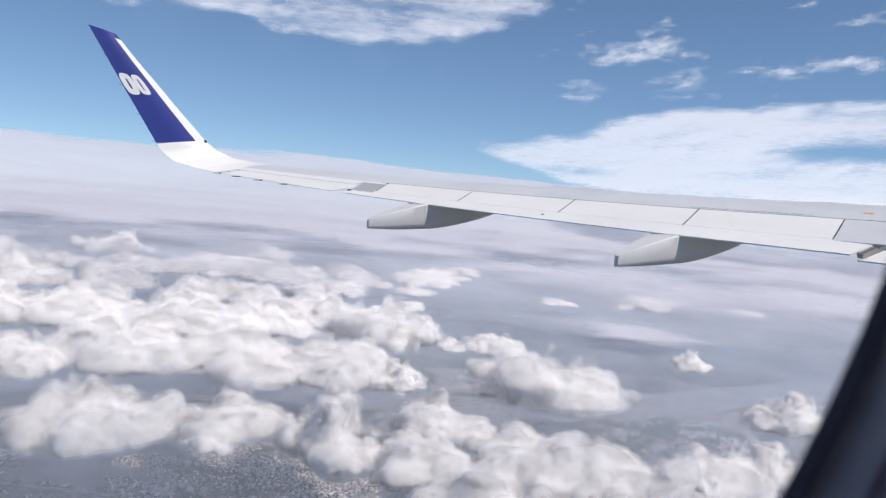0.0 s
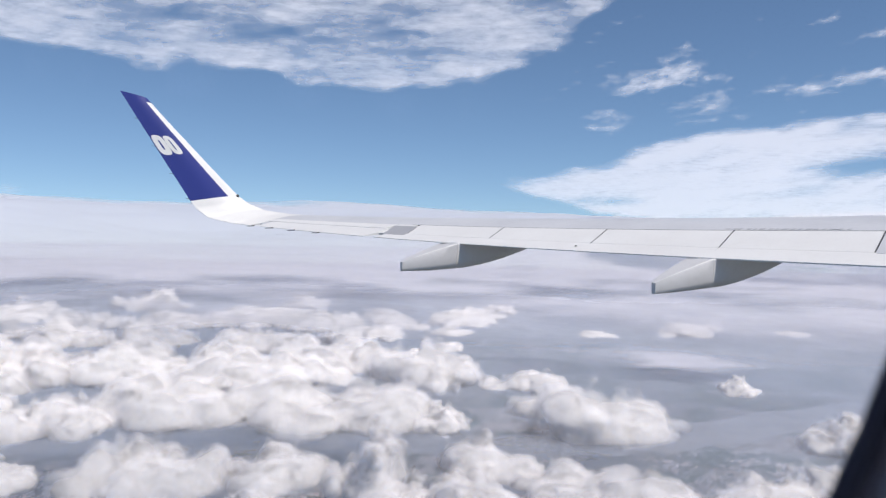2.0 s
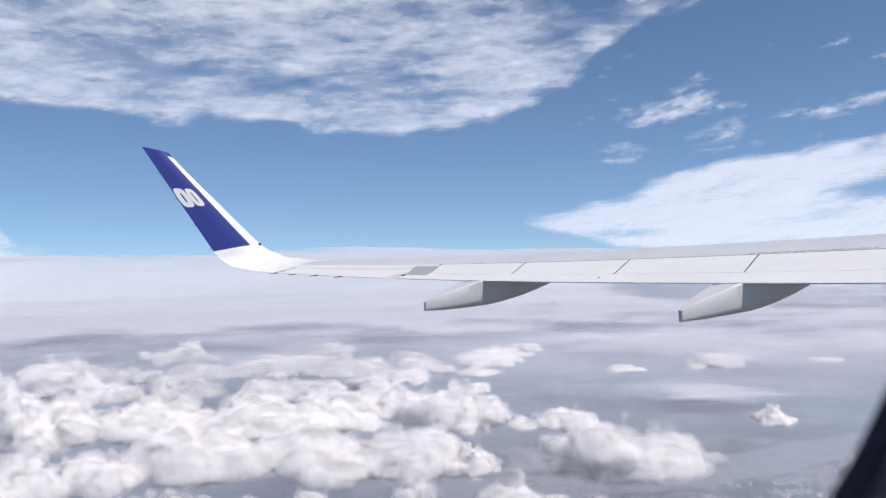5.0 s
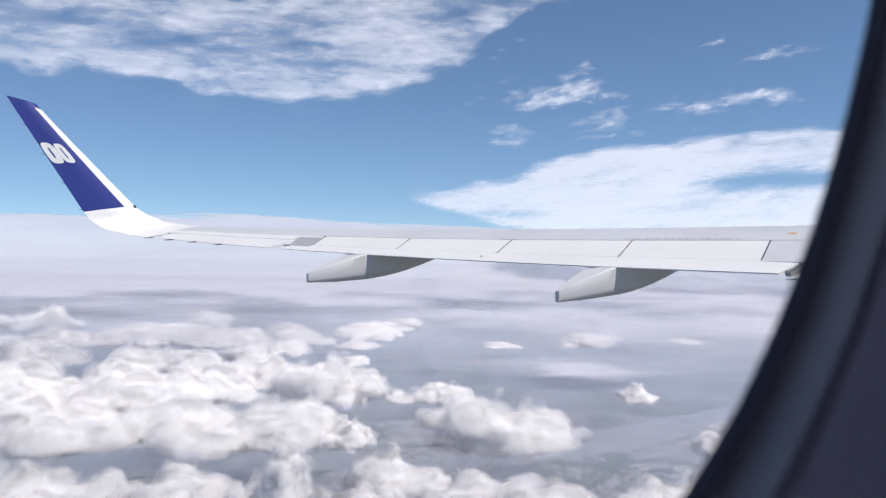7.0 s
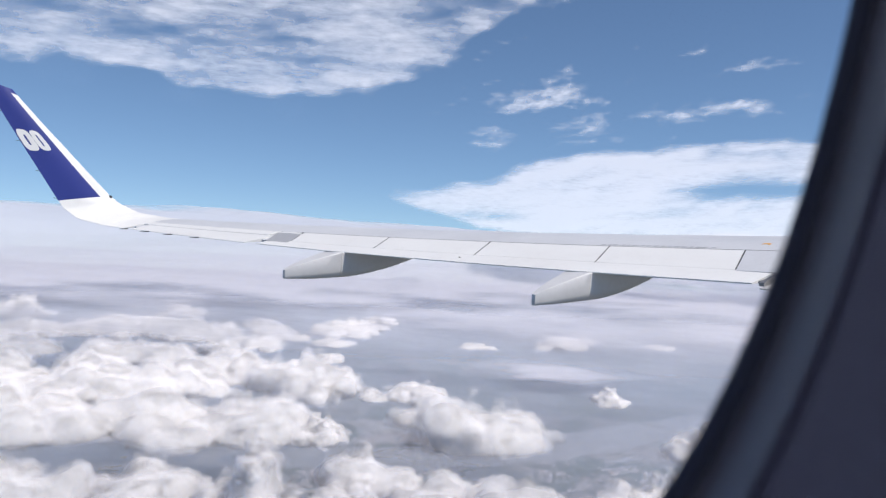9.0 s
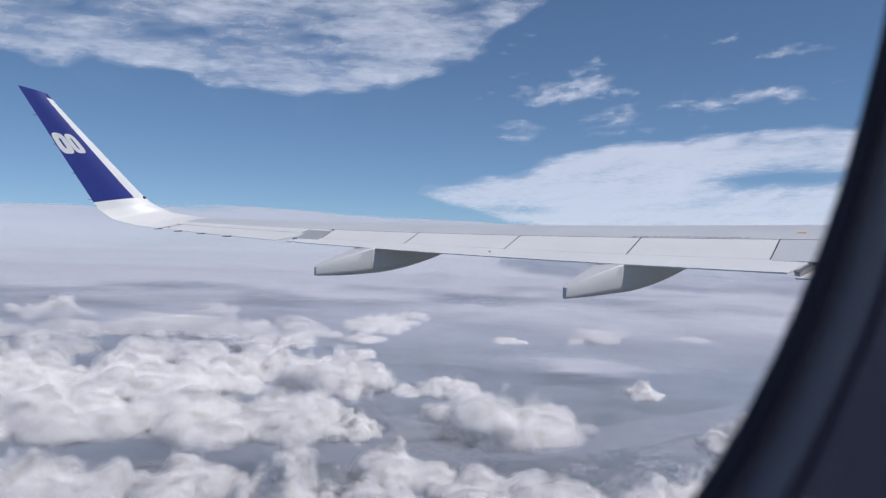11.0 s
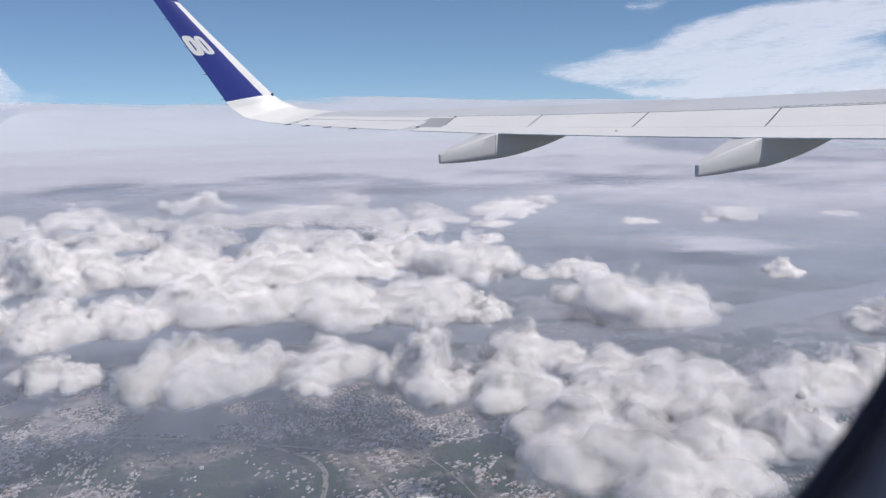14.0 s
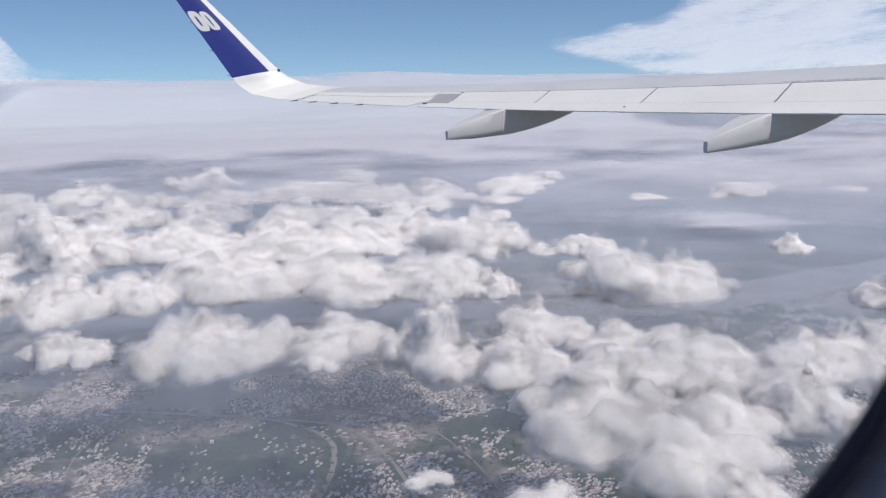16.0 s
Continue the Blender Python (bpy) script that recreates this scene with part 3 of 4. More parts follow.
def cumulus(az, el, wide, high, seed, label, fine=40, lobes=9, rough=0.5):
    """A heap cloud: a core of merged domes over a flat base, and round it thin veils of vapour set by a torn, billowed field.
    az, el: bearing of its middle and dip of its near edge from the seat; wide, high: degrees that it fills from there."""
    rnd = random.Random(seed)
    dip = radians(-el)
    deep = min(1.4, max(0.45, 0.9 * high / (wide * math.sin(dip))))
    r = (EYE - BASE) / math.tan(dip) / (1 - 0.4 * deep * radians(wide))
    w = r * radians(wide) / 2
    h = max(0.5 * r * radians(high), (r * radians(high) - 0.85 * w * deep * math.sin(dip)) / math.cos(dip))
    step = 2.6 * w / fine
    X = np.arange(-1.3 * w, 1.3 * w, step)
    Y = np.arange(-1.3 * w * deep, 1.3 * w * deep, step)
    Z = np.arange(-0.35 * h, 1.5 * h, min(step, h / 9))
    dz = Z[1] - Z[0]
    x, y, z = np.meshgrid(X, Y, Z, indexing="ij")
    acc = np.zeros(x.shape)
    for i in range(lobes):
        a, q = rnd.uniform(0, 2 * math.pi), math.sqrt(rnd.random()) * (0 if i == 0 else 0.8)
        cx, cy = q * math.cos(a) * w, q * math.sin(a) * w * deep
        big = 0.8 if i == 0 else rnd.uniform(0.35, 0.75)
        ax, ay, hz = w * 0.62 * big, w * 0.62 * deep * big, h * (0.95 if i == 0 else rnd.uniform(0.4, 1.0)) * (1 - 0.3 * q)
        e = 1 - np.sqrt(((x - cx) / ax) ** 2 + ((y - cy) / ay) ** 2 + (z / hz) ** 2)
        acc += np.exp(np.clip(e, -4, 1) * 5)
    E = np.log(acc + 1e-6) / 5
    size = min(0.46 * w, 1.3 * h)
    bill = 0
    sx, sy, sz = seed * 7.31, seed * 3.77, seed * 1.93
    for o, amp in enumerate((0.85, 0.52, 0.26, 0.11)):
        f = 1.95 ** o / size
        nz = noise3(x * f + sx, y * f + sy + o * 11, z * f * 1.25 + sz)
        bill = bill + amp * (np.sqrt(nz * nz + 0.008) * 1.6 - 0.51 if o else nz)
    sag = 0.14 * noise3(x / size + sy, y / size + sx, 0 * z + seed)
    below = 4.0 * np.clip(sag - z / h - 0.02, 0, 1)
    F = E + rough * bill - below
    S = F.copy()
    for axis in (0, 1, 2) * 2:
        S = 0.5 * S + 0.25 * (np.roll(S, 1, axis) + np.roll(S, -1, axis))
    turn = Matrix.Rotation(radians(-az), 3, "Z")
    T = np.array(turn)
    slope = np.stack(np.gradient(1.2 * E + 0.36 * rough * bill - 0.4 * below, step, step, dz), -1)

    def skin(field, level):
        """The surface of a field at a level, with the way out of the heap at each of its points."""
        C = field.copy()
        C[0], C[-1], C[:, 0], C[:, -1], C[:, :, 0], C[:, :, -1] = (-9,) * 6
        v, q = level_skin(C, level)
        lo = np.clip(v.astype(int), 0, np.array(F.shape) - 2)
        f = v - lo
        g = 0
        for a, b, c in itertools.product((0, 1), repeat=3):
            k = np.where(a, f[:, 0], 1 - f[:, 0]) * np.where(b, f[:, 1], 1 - f[:, 1]) * np.where(c, f[:, 2], 1 - f[:, 2])
            g = g + k[:, None] * slope[lo[:, 0] + a, lo[:, 1] + b, lo[:, 2] + c]
        g = -g / (np.linalg.norm(g, axis=1, keepdims=True) + 1e-9)
        v = np.stack([X[0] + v[:, 0] * step, Y[0] + v[:, 1] * step, Z[0] + v[:, 2] * dz], 1)
        return v @ T.T, q, g @ T.T

    v, q, g = skin(S, 0.215)
    ob = link_mesh("cumulus_cloud", v, [tuple(k) for k in q.tolist()], CLOUD, smooth=True)
    ob.data.attributes.new("heap", "FLOAT_VECTOR", "POINT").data.foreach_set("vector", g.ravel())
    place = polar(az, r, BASE)
    ob.matrix_world = Matrix.Translation(place)
    # thin veils of vapour round the core, one outside the other
    vs, qs, gs, ts, start = [], [], [], [], 0
    for level, thick in VEILS:
        v, q, g = skin(F if level < 0.1 else 0.5 * (F + S), level)
        vs.append(v)
        qs.append(q + start)
        gs.append(g)
        ts.append(np.full(len(v), thick))
        start += len(v)
    part = link_mesh("vapour_veil", np.concatenate(vs), np.concatenate(qs).tolist(), VEIL, ob, smooth=True)
    part.data.attributes.new("rim", "FLOAT", "POINT").data.foreach_set("value", np.concatenate(ts))
    part.data.attributes.new("heap", "FLOAT_VECTOR", "POINT").data.foreach_set("vector", np.concatenate(gs).ravel())
    part["kind"] = "stuff"
    return tagged(ob, label, "cloud", group="cumulus clouds")


# heaps: bearing, dip of the base, width, height in degrees
NEAR = [(-23.2, -19.4, 10.1, 4.6), (-32.4, -17.7, 5.2, 2.8), (-13.9, -18.9, 8.1, 3.4), (-15.5, -19.8, 4.4, 1.7), (-6.6, -20.5, 7.6, 5.7), (1.4, -22.0, 9.7,
        4.4), (0.3, -18.7, 8.0, 3.3), (7.0, -19.4, 7.7, 3.0), (12.2, -21.4, 11.4, 4.9), (20.6, -20.8, 9.5, 5.0), (24.0, -18.2, 5.6, 3.0), (25.3, -14.8, 5.5,
        2.8), (8.3, -16.1, 12.8, 4.6), (-1.8, -20.1, 5.5, 2.3), (11.1, -28.0, 16.3, 6.3), (13.4, -25.4, 13.4, 5.6), (5.1, -24.6, 10.1, 4.7), (20.4, -23.3, 7.1, 4.7), (8.4, -21.7, 8.2, 3.1), (16.8, -30.6, 11.6, 5.2), (1.3, -31.1, 8.9, 3.3), (-7.2, -28.2, 4.0,
        1.5)]
MIDDLE = [(-31.6, -14.9, 6.9, 3.2), (-32.7, -11.3, 6.0, 3.9), (-28.0, -14.6, 6.6, 2.6), (-23.1, -14.2, 9.6, 3.3), (-13.8, -14.9, 11.7, 3.6), (-4.2, -12.0, 7.9,
        3.2), (-5.7, -14.8, 9.6, 3.1), (-1.8, -15.3, 4.2, 2.2), (-11.3, -12.2, 8.6, 2.7), (-17.3, -12.1, 9.0, 2.6), (-24.8, -11.2, 8.3, 2.5), (-29.7, -11.1,
        7.0, 2.6), (-19.7, -13.5, 6.2, 2.2), (-22.9, -9.0, 6.3, 1.9), (-28.2, -8.7, 6.2, 2.0), (-15.2, -9.8, 8.3, 2.0), (-7.9, -10.9, 6.6, 2.1), (-18.0,
        -10.7, 6.6, 1.9), (-35.3, -13.6, 4.8, 2.7), (-35.7, -9.7, 5.4, 3.1), (3.6, -12.2, 6.1, 1.6)]
OFF = [(-11.2, -8.0, 8.1, 1.5), (-17.5, -7.6, 5.4, 1.1), (-25.9, -7.5, 4.2, 1.1), (-21.7, -7.4, 3.7, 0.9), (-1.7, -8.1, 3.7, 0.6), (9.1, -7.9, 2.4, 0.5),
        (14.6, -7.6, 3.7, 0.9), (16.5, -7.0, 2.2, 0.5), (-3.8, -7.7, 1.9, 0.4), (18.5, -11.2, 2.9, 1.1), (-31.1, -7.0, 4.5, 1.0), (-34.6, -7.2, 4.5, 1.3),
        (-14.4, -7.1, 6.0, 0.9), (-7.1, -8.5, 4.5, 1.0), (21.7, -7.0, 2.0, 0.4)]
for i, (az, el, wide, high) in enumerate(NEAR):
    cumulus(az, el, wide * 1.08, high * 1.03, i + 303, "large white heaped cumulus cloud with soft grey folds", fine=50, lobes=10, rough=0.52)
for i, (az, el, wide, high) in enumerate(MIDDLE):
    cumulus(az, el, wide * 1.1, high * 1.1, i + 31, "pale heaped cumulus cloud in a hazy crowded field", fine=44, lobes=10, rough=0.54)
for i, (az, el, wide, high) in enumerate(OFF):
    cumulus(az, el, wide * 1.05, high * 1.1, i + 61, "small flat cumulus puff half lost in haze", fine=34, lobes=14, rough=0.5)
rnd = random.Random(5)
for i in range(24):
    el, az, k = -rnd.uniform(6.2, 11.0), rnd.uniform(-44, 3), rnd.uniform(0.6, 1.2)
    cumulus(az, el, 4.3 * k, 1.2 * k, 80 + i, "small ragged cumulus puff between larger heaps", fine=28, lobes=14, rough=0.5)

# distance haze imitated by tinted see-through sheets: one over the cloud tops that thickens with distance, and one over
# the land
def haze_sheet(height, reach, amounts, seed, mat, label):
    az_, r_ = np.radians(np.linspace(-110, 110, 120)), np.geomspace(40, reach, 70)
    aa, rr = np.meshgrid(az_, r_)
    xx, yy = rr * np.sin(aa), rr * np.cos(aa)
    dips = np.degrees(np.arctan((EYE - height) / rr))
    # cover follows the dip below the eye, to imitate air thickening with distance
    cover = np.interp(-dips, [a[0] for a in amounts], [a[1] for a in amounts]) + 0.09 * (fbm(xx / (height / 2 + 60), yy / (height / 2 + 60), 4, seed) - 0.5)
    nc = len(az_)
    ob = link_mesh("haze_tint_sheet", np.stack([xx, yy, height + 0 * rr], -1).reshape(-1, 3),
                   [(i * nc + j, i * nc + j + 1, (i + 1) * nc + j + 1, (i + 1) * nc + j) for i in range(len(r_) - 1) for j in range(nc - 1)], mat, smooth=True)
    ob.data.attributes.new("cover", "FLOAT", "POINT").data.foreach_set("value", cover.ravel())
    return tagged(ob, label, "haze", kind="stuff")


haze_sheet(EYE - 40, 2400, [(-60, -0.2), (-28, 0.04), (-18, 0.15), (-12, 0.22), (-9, 0.24), (-7.5, 0.32), (-6, 0.36), (-4.5, 0.25), (-3, 0.1), (-1.7, 0.0), (-1.0, -0.4)], 2, HAZE, "pale tinted sheet imitating thin haze above the cloud tops")
haze_sheet(113, 4900, [(-60, -0.02), (-28, 0.18), (-21, 0.27), (-17, 0.37), (-12, 0.50), (-8, 0.68), (-5, 1.0), (-2, 1.1)], 6, LOW_HAZE, "bluish tinted sheet imitating haze over the land")

# stratus bank towards the horizon: a broad sheet that rises with distance
AZ = np.radians(np.linspace(-110, 110, 330))
R = np.concatenate([np.linspace(690, 1200, 40), np.linspace(1230, 4900, 95)])
aa, rr = np.meshgrid(AZ, R)
xx, yy = rr * np.sin(aa), rr * np.cos(aa)
dip = np.interp(rr, [690, 800, 1050, 1400, 1700, 2200, 3200, 4300, 4900], [-10.8, -9.35, -7.1, -5.3, -4.3, -3.1, -1.4, 0.6, 1.05])
zz = EYE + rr * np.tan(np.radians(dip)) + 150 * (fbm(xx / 1100, yy / 700, 5, 3) - 0.5) * np.clip((rr - 1900) / 1200, 0.03, 1) * 0.8
cover = np.interp(rr, [690, 1050, 1400, 1800, 2500, 3200, 4500, 4900], [-0.5, 0.1, 0.45, 0.7, 0.95, 1.3, 1.3, 0.4]) + 1.4 * (fbm(xx / 520, yy / 420, 4, 9) - 0.5)
cover += 1.15 * np.exp(-((np.degrees(aa) - 16 - 18 * (fbm(xx / 150, yy / 90, 3, 15) - 0.5)) / 9) ** 2 - ((rr - 815 - 160 * (fbm(xx / 120, yy / 80, 3, 16) - 0.5)) / 75) ** 2)
streak = fbm(np.degrees(aa) / 7 + dip / 5, dip / 0.75, 4, 21, 0.55) - 0.5
cover += 1.2 * streak * np.clip((rr - 900) / 500, 0, 1) * np.interp(dip, [-4, -0.5, 1], [1, 0.9, 0.15])
verts = np.stack([xx, yy, zz], -1).reshape(-1, 3)
nc = len(AZ)
faces = [(i * nc + j, i * nc + j + 1, (i + 1) * nc + j + 1, (i + 1) * nc + j) for i in range(len(R) - 1) for j in range(nc - 1)
         if max(cover[i, j], cover[i + 1, j + 1]) > -0.1]
bank = link_mesh("stratus_bank", verts, faces, BANK, smooth=True)
bank.data.attributes.new("cover", "FLOAT", "POINT").data.foreach_set("value", cover.ravel())
tagged(bank, "pale grey layered stratus bank along the horizon", "cloud bank", kind="stuff")


FAR = 4820.0


def high_cloud(az0, az1, el0, el1, mask, seed, size, label, gain=1.5, slope=0.0, step=0.15):
    """A thin sheet high overhead, torn by noise; mask gives how much cloud lies at a bearing and an angle.
    size: width and height of its billows in degrees; slope: how far they lean."""
    A, E = np.arange(az0, az1, step), np.arange(el0, el1, step)
    a, e = np.meshgrid(A, E)
    u = a + 1.6 * (fbm(a / 3.5, e / 2.0, 3, seed + 5) - 0.5)
    v = e - slope * a + 0.9 * (fbm(a / 2.5, e / 1.6, 3, seed + 6) - 0.5)
    n1 = 0.64 * fbm(u / size[0], v / size[1], 4, seed, 0.55) + 0.36 * fbm(u / size[0] * 3.1, v / size[1] * 3.1, 4, seed + 9, 0.6)
    c = mask(a, e) + gain * (n1 - 0.5)
    # the layer lies some 270 m above the eye and sinks to the horizon
    far = np.interp(e, [0.3, 4, 8, 12, 16, 20, 24], [FAR, 3400, 1900, 1350, 1010, 810, 690]) * (1 + 0.006 * fbm(a / 9, e / 5, 2, seed + 20))
    ra, re = np.radians(a), np.radians(e)
    verts = np.stack([far * np.cos(re) * np.sin(ra), far * np.cos(re) * np.cos(ra), EYE + far * np.sin(re)], -1).reshape(-1, 3)
    k = len(A)
    faces = [(i * k + j, i * k + j + 1, (i + 1) * k + j + 1, (i + 1) * k + j) for i in range(len(E) - 1) for j in range(k - 1)
             if max(c[i, j], c[i + 1, j + 1], c[i, j + 1], c[i + 1, j]) > -0.05]
    ob = link_mesh("high_cloud", verts, faces, HIGH, smooth=True)
    ob.data.attributes.new("cover", "FLOAT", "POINT").data.foreach_set("value", c.ravel())
    return tagged(ob, label, "cloud", group="high clouds")


def ramp_np(v, lo, hi):
    return np.clip((v - lo) / (hi - lo), 0, 1)


def mask_a(a, e):
    low = np.interp(a, [-60, -35, -28, -22, -20, -17, -10, 0, 3, 6, 9, 16, 24], [11.5, 10.9, 9.9, 10.2, 10.8, 9.6, 9.2, 9.6, 11.0, 12.6, 15, 17.5, 19])
    low = low + 2.4 * (fbm(a / 4.0, e / 2.5, 5, 91, 0.6) - 0.5)
    brim = np.exp(-((e - low - 1.2) / 1.5) ** 2)
    return -0.62 + 1.0 * ramp_np(e, low - 0.6, low + 1.0) + 0.14 * brim - 0.22 * ramp_np(a, -1, 9) - 0.25 * np.exp(-((a + 19) / 5) ** 2 - ((e - 13) / 1.3) ** 2)


def mask_b(a, e):
    hi = np.interp(a, [-1, 1, 4.5, 8.7, 12, 15.5, 26, 60], [2.9, 3.3, 4.2, 4.9, 6.3, 7.2, 8.2, 9]) + 0.9 * (fbm(a / 2.5, e / 1.2, 3, 93) - 0.5)
    lo = np.interp(a, [-1, 1, 5, 8.5, 14, 60], [3.1, 2.8, 1.8, 0.9, 0.3, 0.2])
    hole = 0.95 * np.exp(-((a - 28) / 6.0) ** 2 - ((e - 4.3 - 0.05 * (a - 28)) / 0.75) ** 2) + 0.35 * np.exp(-((a - 10) / 3) ** 2 - ((e - 1.9) / 0.3) ** 2)
    return -0.58 + (1.15 + 0.2 * ramp_np(a, 3, 12)) * ramp_np(e, lo - 0.3, lo + 0.5) * ramp_np(-e, -hi - 0.3, -hi + 1.2) - hole


def mask_c(a, e):
    m = np.zeros_like(a)
    for ca, ce, wa, we, lean, k in ((12.5, 10.3, 4.8, 1.9, 0.1, 1.0), (15, 8.5, 3.4, 0.9, 0.0, 1.0), (10, 7.6, 2.8, 0.9, -0.1, 0.85), (19.3, 11.8, 2.2, 0.5, 0.1, 1.0), (24, 9.4, 6.0, 0.8, 0.12, 0.9), (27, 12.6, 3.5, 0.5, 0.1, 0.9), (23.5, 13.6, 1.4, 0.3, 0.2, 0.8), (10, 18.3, 3.6, 0.9, 0.0, 1.0), (14, 17.2, 3.0, 0.6, 0.1, 0.8), (4.3, 9.9, 0.8, 0.25, 0.0, 0.8), (18, 7.5, 3, 0.5, 0.05, 0.9)):
        m = np.maximum(m, k * np.exp(-((a - ca) / wa) ** 2 - ((e - ce - lean * (a - ca)) / we) ** 2))
    return -0.46 + 0.72 * m


def mask_d(a, e):
    top = 2.2 + 2.0 * np.exp(-((a + 34.0) / 1.2) ** 2)
    return -0.55 + 1.5 * ramp_np(e, 0.7, 1.3) * np.exp(-((a + 36) / 5.0) ** 2) * ramp_np(-e, -top - 0.3, -top + 0.4)


high_cloud(-62, 26, 8.6, 24, mask_a, 31, (6.5, 1.5), "broken white altocumulus sheet in the blue sky", 1.45, 0.02)
high_cloud(-3, 62, 0.6, 10, mask_b, 47, (7.0, 0.9), "long white cloud streak above the wing", 1.2, 0.12)
high_cloud(2, 40, 6, 20, mask_c, 59, (2.8, 0.9), "torn white wisps of high cloud", 2.3, 0.08)
high_cloud(-48, -26, 0.7, 5, mask_d, 71, (2.0, 1.2), "small bright cloud puff near the horizon", 0.9)


# ---- land ----
def land_material():
    m, n, l = material("land")
    a = tex_noise(n, l, 0.012, 6, 0.6, 0.5)
    b = tex_noise(n, l, 0.11, 6, 0.7, 0.3)
    c = tex_noise(n, l, 0.9, 4, 0.7)
    town = ramp(n, l, b.outputs[0], [(0.35, (0.10, 0.10, 0.085)), (0.5, (0.25, 0.215, 0.20)), (0.62, (0.37, 0.315, 0.295)), (0.75, (0.46, 0.39, 0.365))])
    green = ramp(n, l, b.outputs[0], [(0.36, (0.022, 0.042, 0.026)), (0.55, (0.04, 0.066, 0.038)), (0.68, (0.09, 0.10, 0.065)), (0.80, (0.22, 0.20, 0.16))])
    f = ramp(n, l, a.outputs[0], [(0.42, (0, 0, 0)), (0.54, (1, 1, 1))])
    col = mixed(n, l, "MIX", f.outputs[0], town.outputs[0], green.outputs[0])
    g = ramp(n, l, c.outputs[0], [(0.3, (0.6, 0.6, 0.6)), (0.7, (1.25, 1.25, 1.25))])
    col = mixed(n, l, "MULTIPLY", 1.0, col, g.outputs[0])
    p = n.new("ShaderNodeBsdfPrincipled")
    p.inputs["Roughness"].default_value = 0.95
    l.new(col, p.inputs["Base Color"])
    out = n.new("ShaderNodeOutputMaterial")
    l.new(p.outputs[0], out.inputs[0])
    return m


LAND = land_material()
bm = bmesh.new()
bmesh.ops.create_grid(bm, x_segments=40, y_segments=40, size=6000)
me = bpy.data.meshes.new("ground")
bm.to_mesh(me)
bm.free()
me.materials.append(LAND)
ground = tagged(new("ground", me), "hazy grey-green plain with a dense low city", "ground", kind="structure")


def facades():
    m, n, l = material("city_walls")
    geo = n.new("ShaderNodeNewGeometry")
    r = ramp(n, l, geo.outputs["Random Per Island"], [(0.0, (0.30, 0.27, 0.27)), (0.3, (0.50, 0.44, 0.43)), (0.6, (0.70, 0.61, 0.59)), (0.8, (0.82, 0.76, 0.74)), (0.9, (0.50, 0.31, 0.24)), (1.0, (0.82, 0.81, 0.79))])
    nz = tex_noise(n, l, 2.0, 3, 0.6)
    g = ramp(n, l, nz.outputs[0], [(0.3, (0.75, 0.75, 0.75)), (0.7, (1.1, 1.1, 1.1))])
    p = n.new("ShaderNodeBsdfPrincipled")
    p.inputs["Roughness"].default_value = 0.85
    l.new(mixed(n, l, "MULTIPLY", 1.0, r.outputs[0], g.outputs[0]), p.inputs["Base Color"])
    out = n.new("ShaderNodeOutputMaterial")
    l.new(p.outputs[0], out.inputs[0])
    return m


WALLS = facades()
FOLIAGE = paint("tree_foliage", (0.035, 0.06, 0.028), (0.06, 0.085, 0.04), 0.9, 0.8, 0.6, 0, 0.2)
ROAD = paint("road_asphalt", (0.30, 0.28, 0.25), (0.20, 0.18, 0.165), 0.9, 0.6, 0.8, 0, 0.05)
WATER = paint("river_water", (0.22, 0.19, 0.16), (0.17, 0.155, 0.14), 0.25, 0.5, 0.05, 0, 0.05)


def strip(name, pts, width, z, mat, label, category):
    """A flat ribbon along bearings and distances, smoothed."""
    P = [polar(a, r, z) for a, r in pts]
    out = []
    for i in range(len(P) - 1):
        p0, p1, p2, p3 = P[max(i - 1, 0)], P[i], P[i + 1], P[min(i + 2, len(P) - 1)]
        for k in range(8):
            t = k / 8
            out.append(0.5 * (2 * p1 + (p2 - p0) * t + (2 * p0 - 5 * p1 + 4 * p2 - p3) * t * t + (3 * p1 - p0 - 3 * p2 + p3) * t ** 3))
    out.append(P[-1])
    verts = []
    for i, p in enumerate(out):
        t = (out[min(i + 1, len(out) - 1)] - out[max(i - 1, 0)]).normalized()
        s = Vector((-t.y, t.x, 0)) * width * (0.5 + 0.06 * math.sin(i * 1.7))
        verts += [p + s, p - s]
    ob = link_mesh(name, verts, [(2 * i, 2 * i + 1, 2 * i + 3, 2 * i + 2) for i in range(len(out) - 1)], mat)
    return tagged(ob, label, category, kind="structure")


def at_dip(az, el):
    return az, EYE / math.tan(radians(-el))


RIVER = [at_dip(-40, -13.2), at_dip(-20, -15.2), at_dip(-6, -15.6), at_dip(6, -15.4), at_dip(15, -14.2), at_dip(24, -11.8), at_dip(34, -9.6), at_dip(48, -8)]
strip("water", RIVER, 95, 0.3, WATER, "broad muddy brown river", "river")
RAIL = [[at_dip(-30, -20.5), at_dip(-22, -22.0), at_dip(-18.0, -22.9), at_dip(-14.8, -24.3), at_dip(-14.6, -26.3), at_dip(-16.2, -28.6), at_dip(-20, -32)],
        [at_dip(-18.6, -22.6), at_dip(-13.5, -23.6), at_dip(-10.5, -25.6), at_dip(-8.0, -29), at_dip(-6, -33)],
        [at_dip(-34, -26), at_dip(-32.5, -23), at_dip(-29, -21.2), at_dip(-24, -19.5)],
        [at_dip(-18.3, -22.6), at_dip(-12.5, -22.6), at_dip(-8, -23.6), at_dip(-4, -26), at_dip(0, -30)]]
for k, pts in enumerate(RAIL):
    strip("road", pts, (4.2, 3.0, 1.5, 1.3)[k], 0.4, ROAD, "pale dusty road and rail corridor through the city", "road")

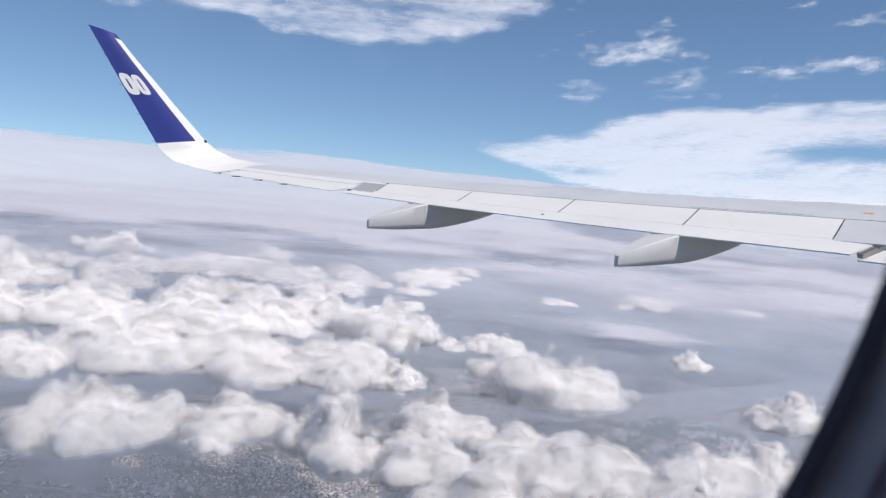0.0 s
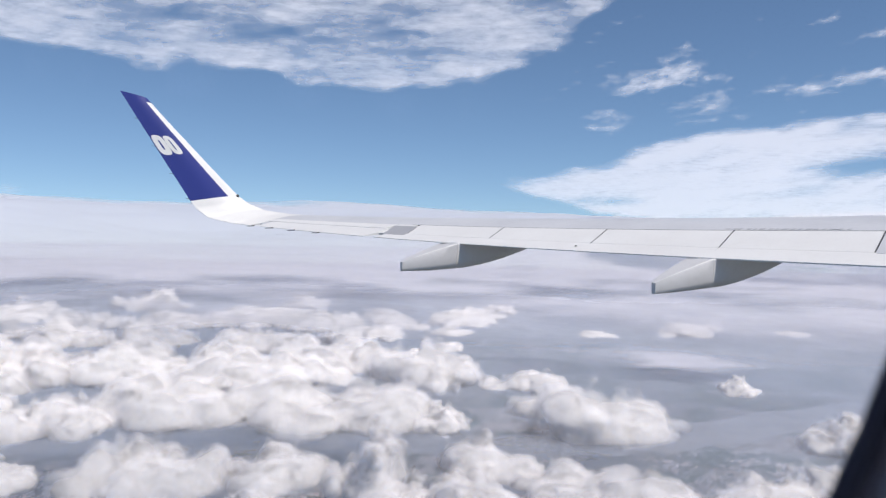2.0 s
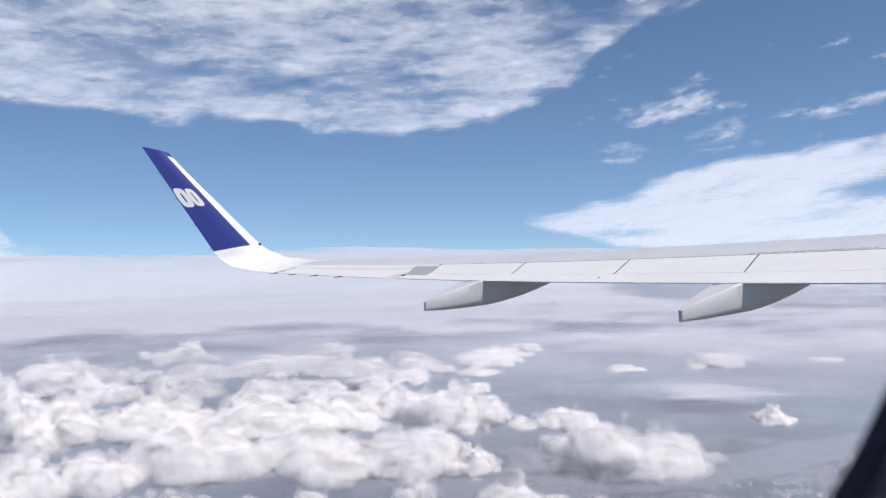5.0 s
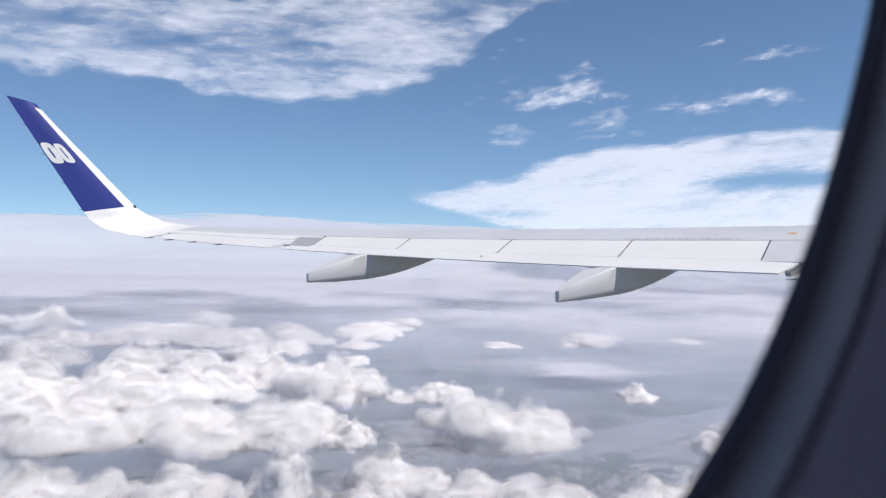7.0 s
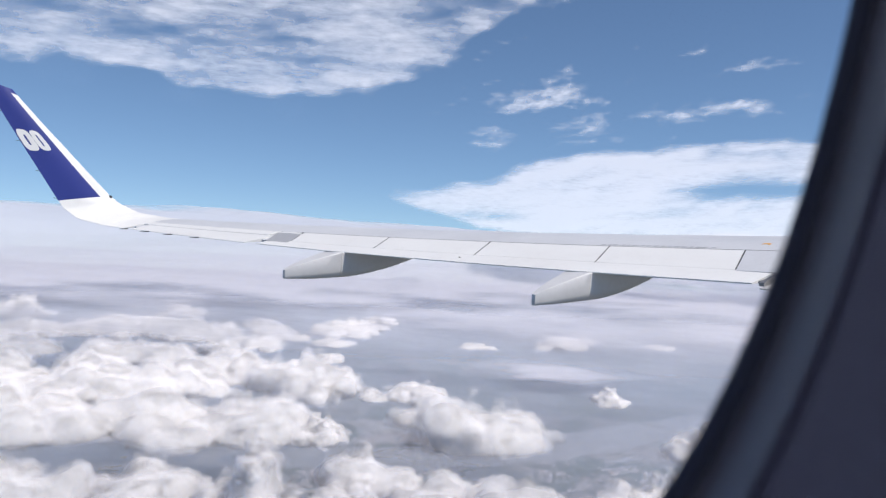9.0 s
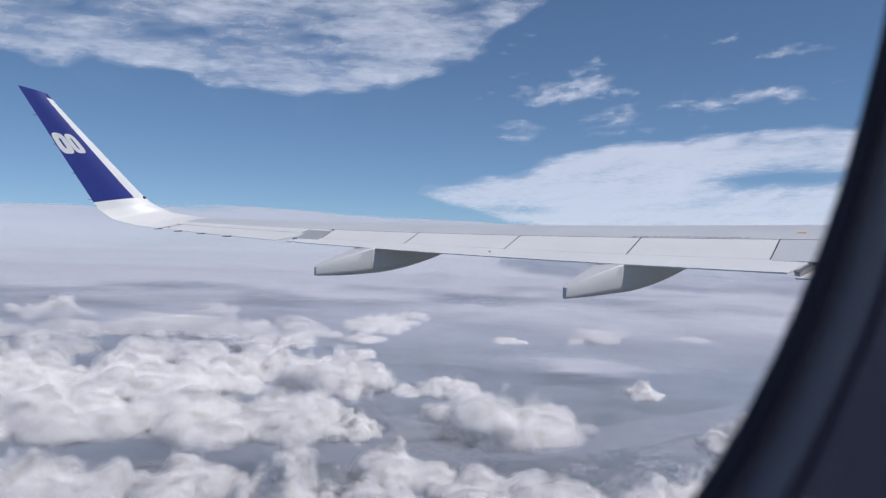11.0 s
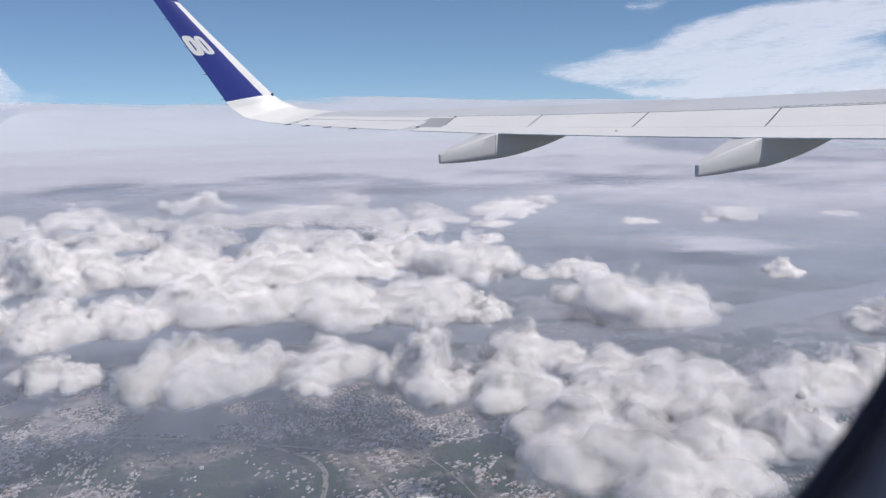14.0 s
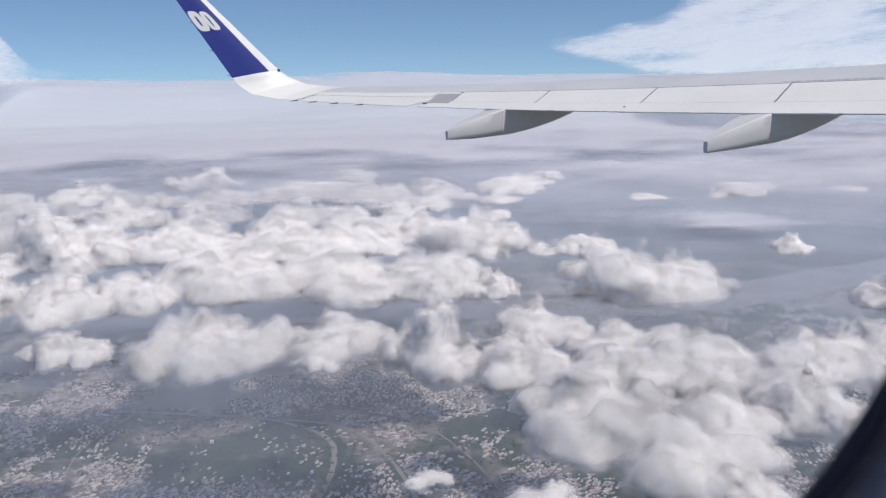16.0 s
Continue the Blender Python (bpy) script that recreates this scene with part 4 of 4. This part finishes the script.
# houses: small blocks, thick where the city is dense, none in parks or on the river
gen = np.random.default_rng(4)
count = 120000
az = np.radians(gen.uniform(-46, 42, count))
rr = np.sqrt(gen.uniform(410 ** 2, 1120 ** 2, count))
hx, hy = rr * np.sin(az), rr * np.cos(az)
dens = fbm(hx / 95, hy / 95, 4, 12) * 0.42 + fbm(hx / 20, hy / 20, 4, 33, 0.65) * 0.58
keep = dens > np.clip(0.46 + 0.05 * (gen.random(count) - 0.5), 0, 1)
rivers = np.array([polar(a, r, 0)[:2] for a, r in RIVER])
fine_river = np.stack([np.interp(np.linspace(0, 7, 120), range(8), rivers[:, i]) for i in (0, 1)], 1)
near = np.zeros(count, bool)
for px, py in fine_river:
    near |= (hx - px) ** 2 + (hy - py) ** 2 < 56 ** 2
park = ((hx + 175) / 85) ** 2 + ((hy - 530) / 60) ** 2 < 1 + 1.6 * (fbm(hx / 30, hy / 30, 3, 5) - 0.5)
for pts, half in zip(RAIL, (6, 4.5, 3.5, 3)):
    P = np.array([polar(a, r, 0)[:2] for a, r in pts])
    tt = np.linspace(0, len(P) - 1, 90)
    for px, py in zip(np.interp(tt, range(len(P)), P[:, 0]), np.interp(tt, range(len(P)), P[:, 1])):
        near |= (hx - px) ** 2 + (hy - py) ** 2 < half ** 2
keep &= ~near & (~park | (gen.random(count) < 0.14))
hx, hy = hx[keep], hy[keep]
k = len(hx)
sx, sy = gen.uniform(0.42, 1.9, k), gen.uniform(0.38, 0.95, k)
big = gen.random(k) < 0.03
sx, sy = np.where(big, sx * 2.4, sx), np.where(big, sy * 1.6, sy)
sz = gen.uniform(0.4, 1.1, k) * np.where(gen.random(k) < 0.06, 2.2, 1)
ang = np.round(fbm(hx / 140, hy / 140, 2, 77) * 8) * 0.37 + gen.normal(0, 0.08, k)
ca, sa = np.cos(ang), np.sin(ang)
corner = []
for ux, uy in ((-1, -1), (1, -1), (1, 1), (-1, 1)):
    corner.append((hx + ca * sx * ux - sa * sy * uy, hy + sa * sx * ux + ca * sy * uy))
verts = np.empty((k, 8, 3))
for i, (cx, cy) in enumerate(corner):
    verts[:, i] = np.stack([cx, cy, np.zeros(k)], 1)
    verts[:, i + 4] = np.stack([cx, cy, sz], 1)
quad = np.array([(4, 5, 6, 7), (0, 1, 5, 4), (1, 2, 6, 5), (2, 3, 7, 6), (3, 0, 4, 7)])
faces = (np.arange(k)[:, None, None] * 8 + quad[None]).reshape(-1, 4)
me = bpy.data.meshes.new("city_buildings")
me.from_pydata(verts.reshape(-1, 3), [], faces)
me.materials.append(WALLS)
tagged(new("city_buildings", me), "dense low pale concrete and brick city houses", "city", kind="stuff")

# trees between the houses
count = 40000
az = np.radians(gen.uniform(-46, 42, count))
rr = np.sqrt(gen.uniform(380 ** 2, 1300 ** 2, count))
tx, ty = rr * np.sin(az), rr * np.cos(az)
dens = fbm(tx / 95, ty / 95, 4, 12) * 0.6 + fbm(tx / 22, ty / 22, 3, 33) * 0.4
near = np.min((tx[:, None] - fine_river[None, :, 0]) ** 2 + (ty[:, None] - fine_river[None, :, 1]) ** 2, 1) < 56 ** 2
keep = (dens < 0.5) & ~near
tx, ty = tx[keep], ty[keep]
k = len(tx)
rad = gen.uniform(0.6, 1.7, k)
oct_v = np.array([(1, 0, 0.35), (0.3, 0.95, 0.3), (-0.8, 0.6, 0.4), (-0.8, -0.6, 0.3), (0.3, -0.95, 0.4), (0.1, 0.1, 1.1), (0, 0, 0)])
oct_f = np.array([(0, 1, 5), (1, 2, 5), (2, 3, 5), (3, 4, 5), (4, 0, 5), (1, 0, 6), (2, 1, 6), (3, 2, 6), (4, 3, 6), (0, 4, 6)])
verts = oct_v[None] * rad[:, None, None] * gen.uniform(0.75, 1.25, (k, 7, 1))
verts[:, :, 0] += tx[:, None]
verts[:, :, 1] += ty[:, None]
me = bpy.data.meshes.new("city_trees")
me.from_pydata(verts.reshape(-1, 3), [], (np.arange(k)[:, None, None] * 7 + oct_f[None]).reshape(-1, 3))
me.materials.append(FOLIAGE)
tagged(new("city_trees", me), "dark green tree clumps between the houses", "trees", kind="stuff")
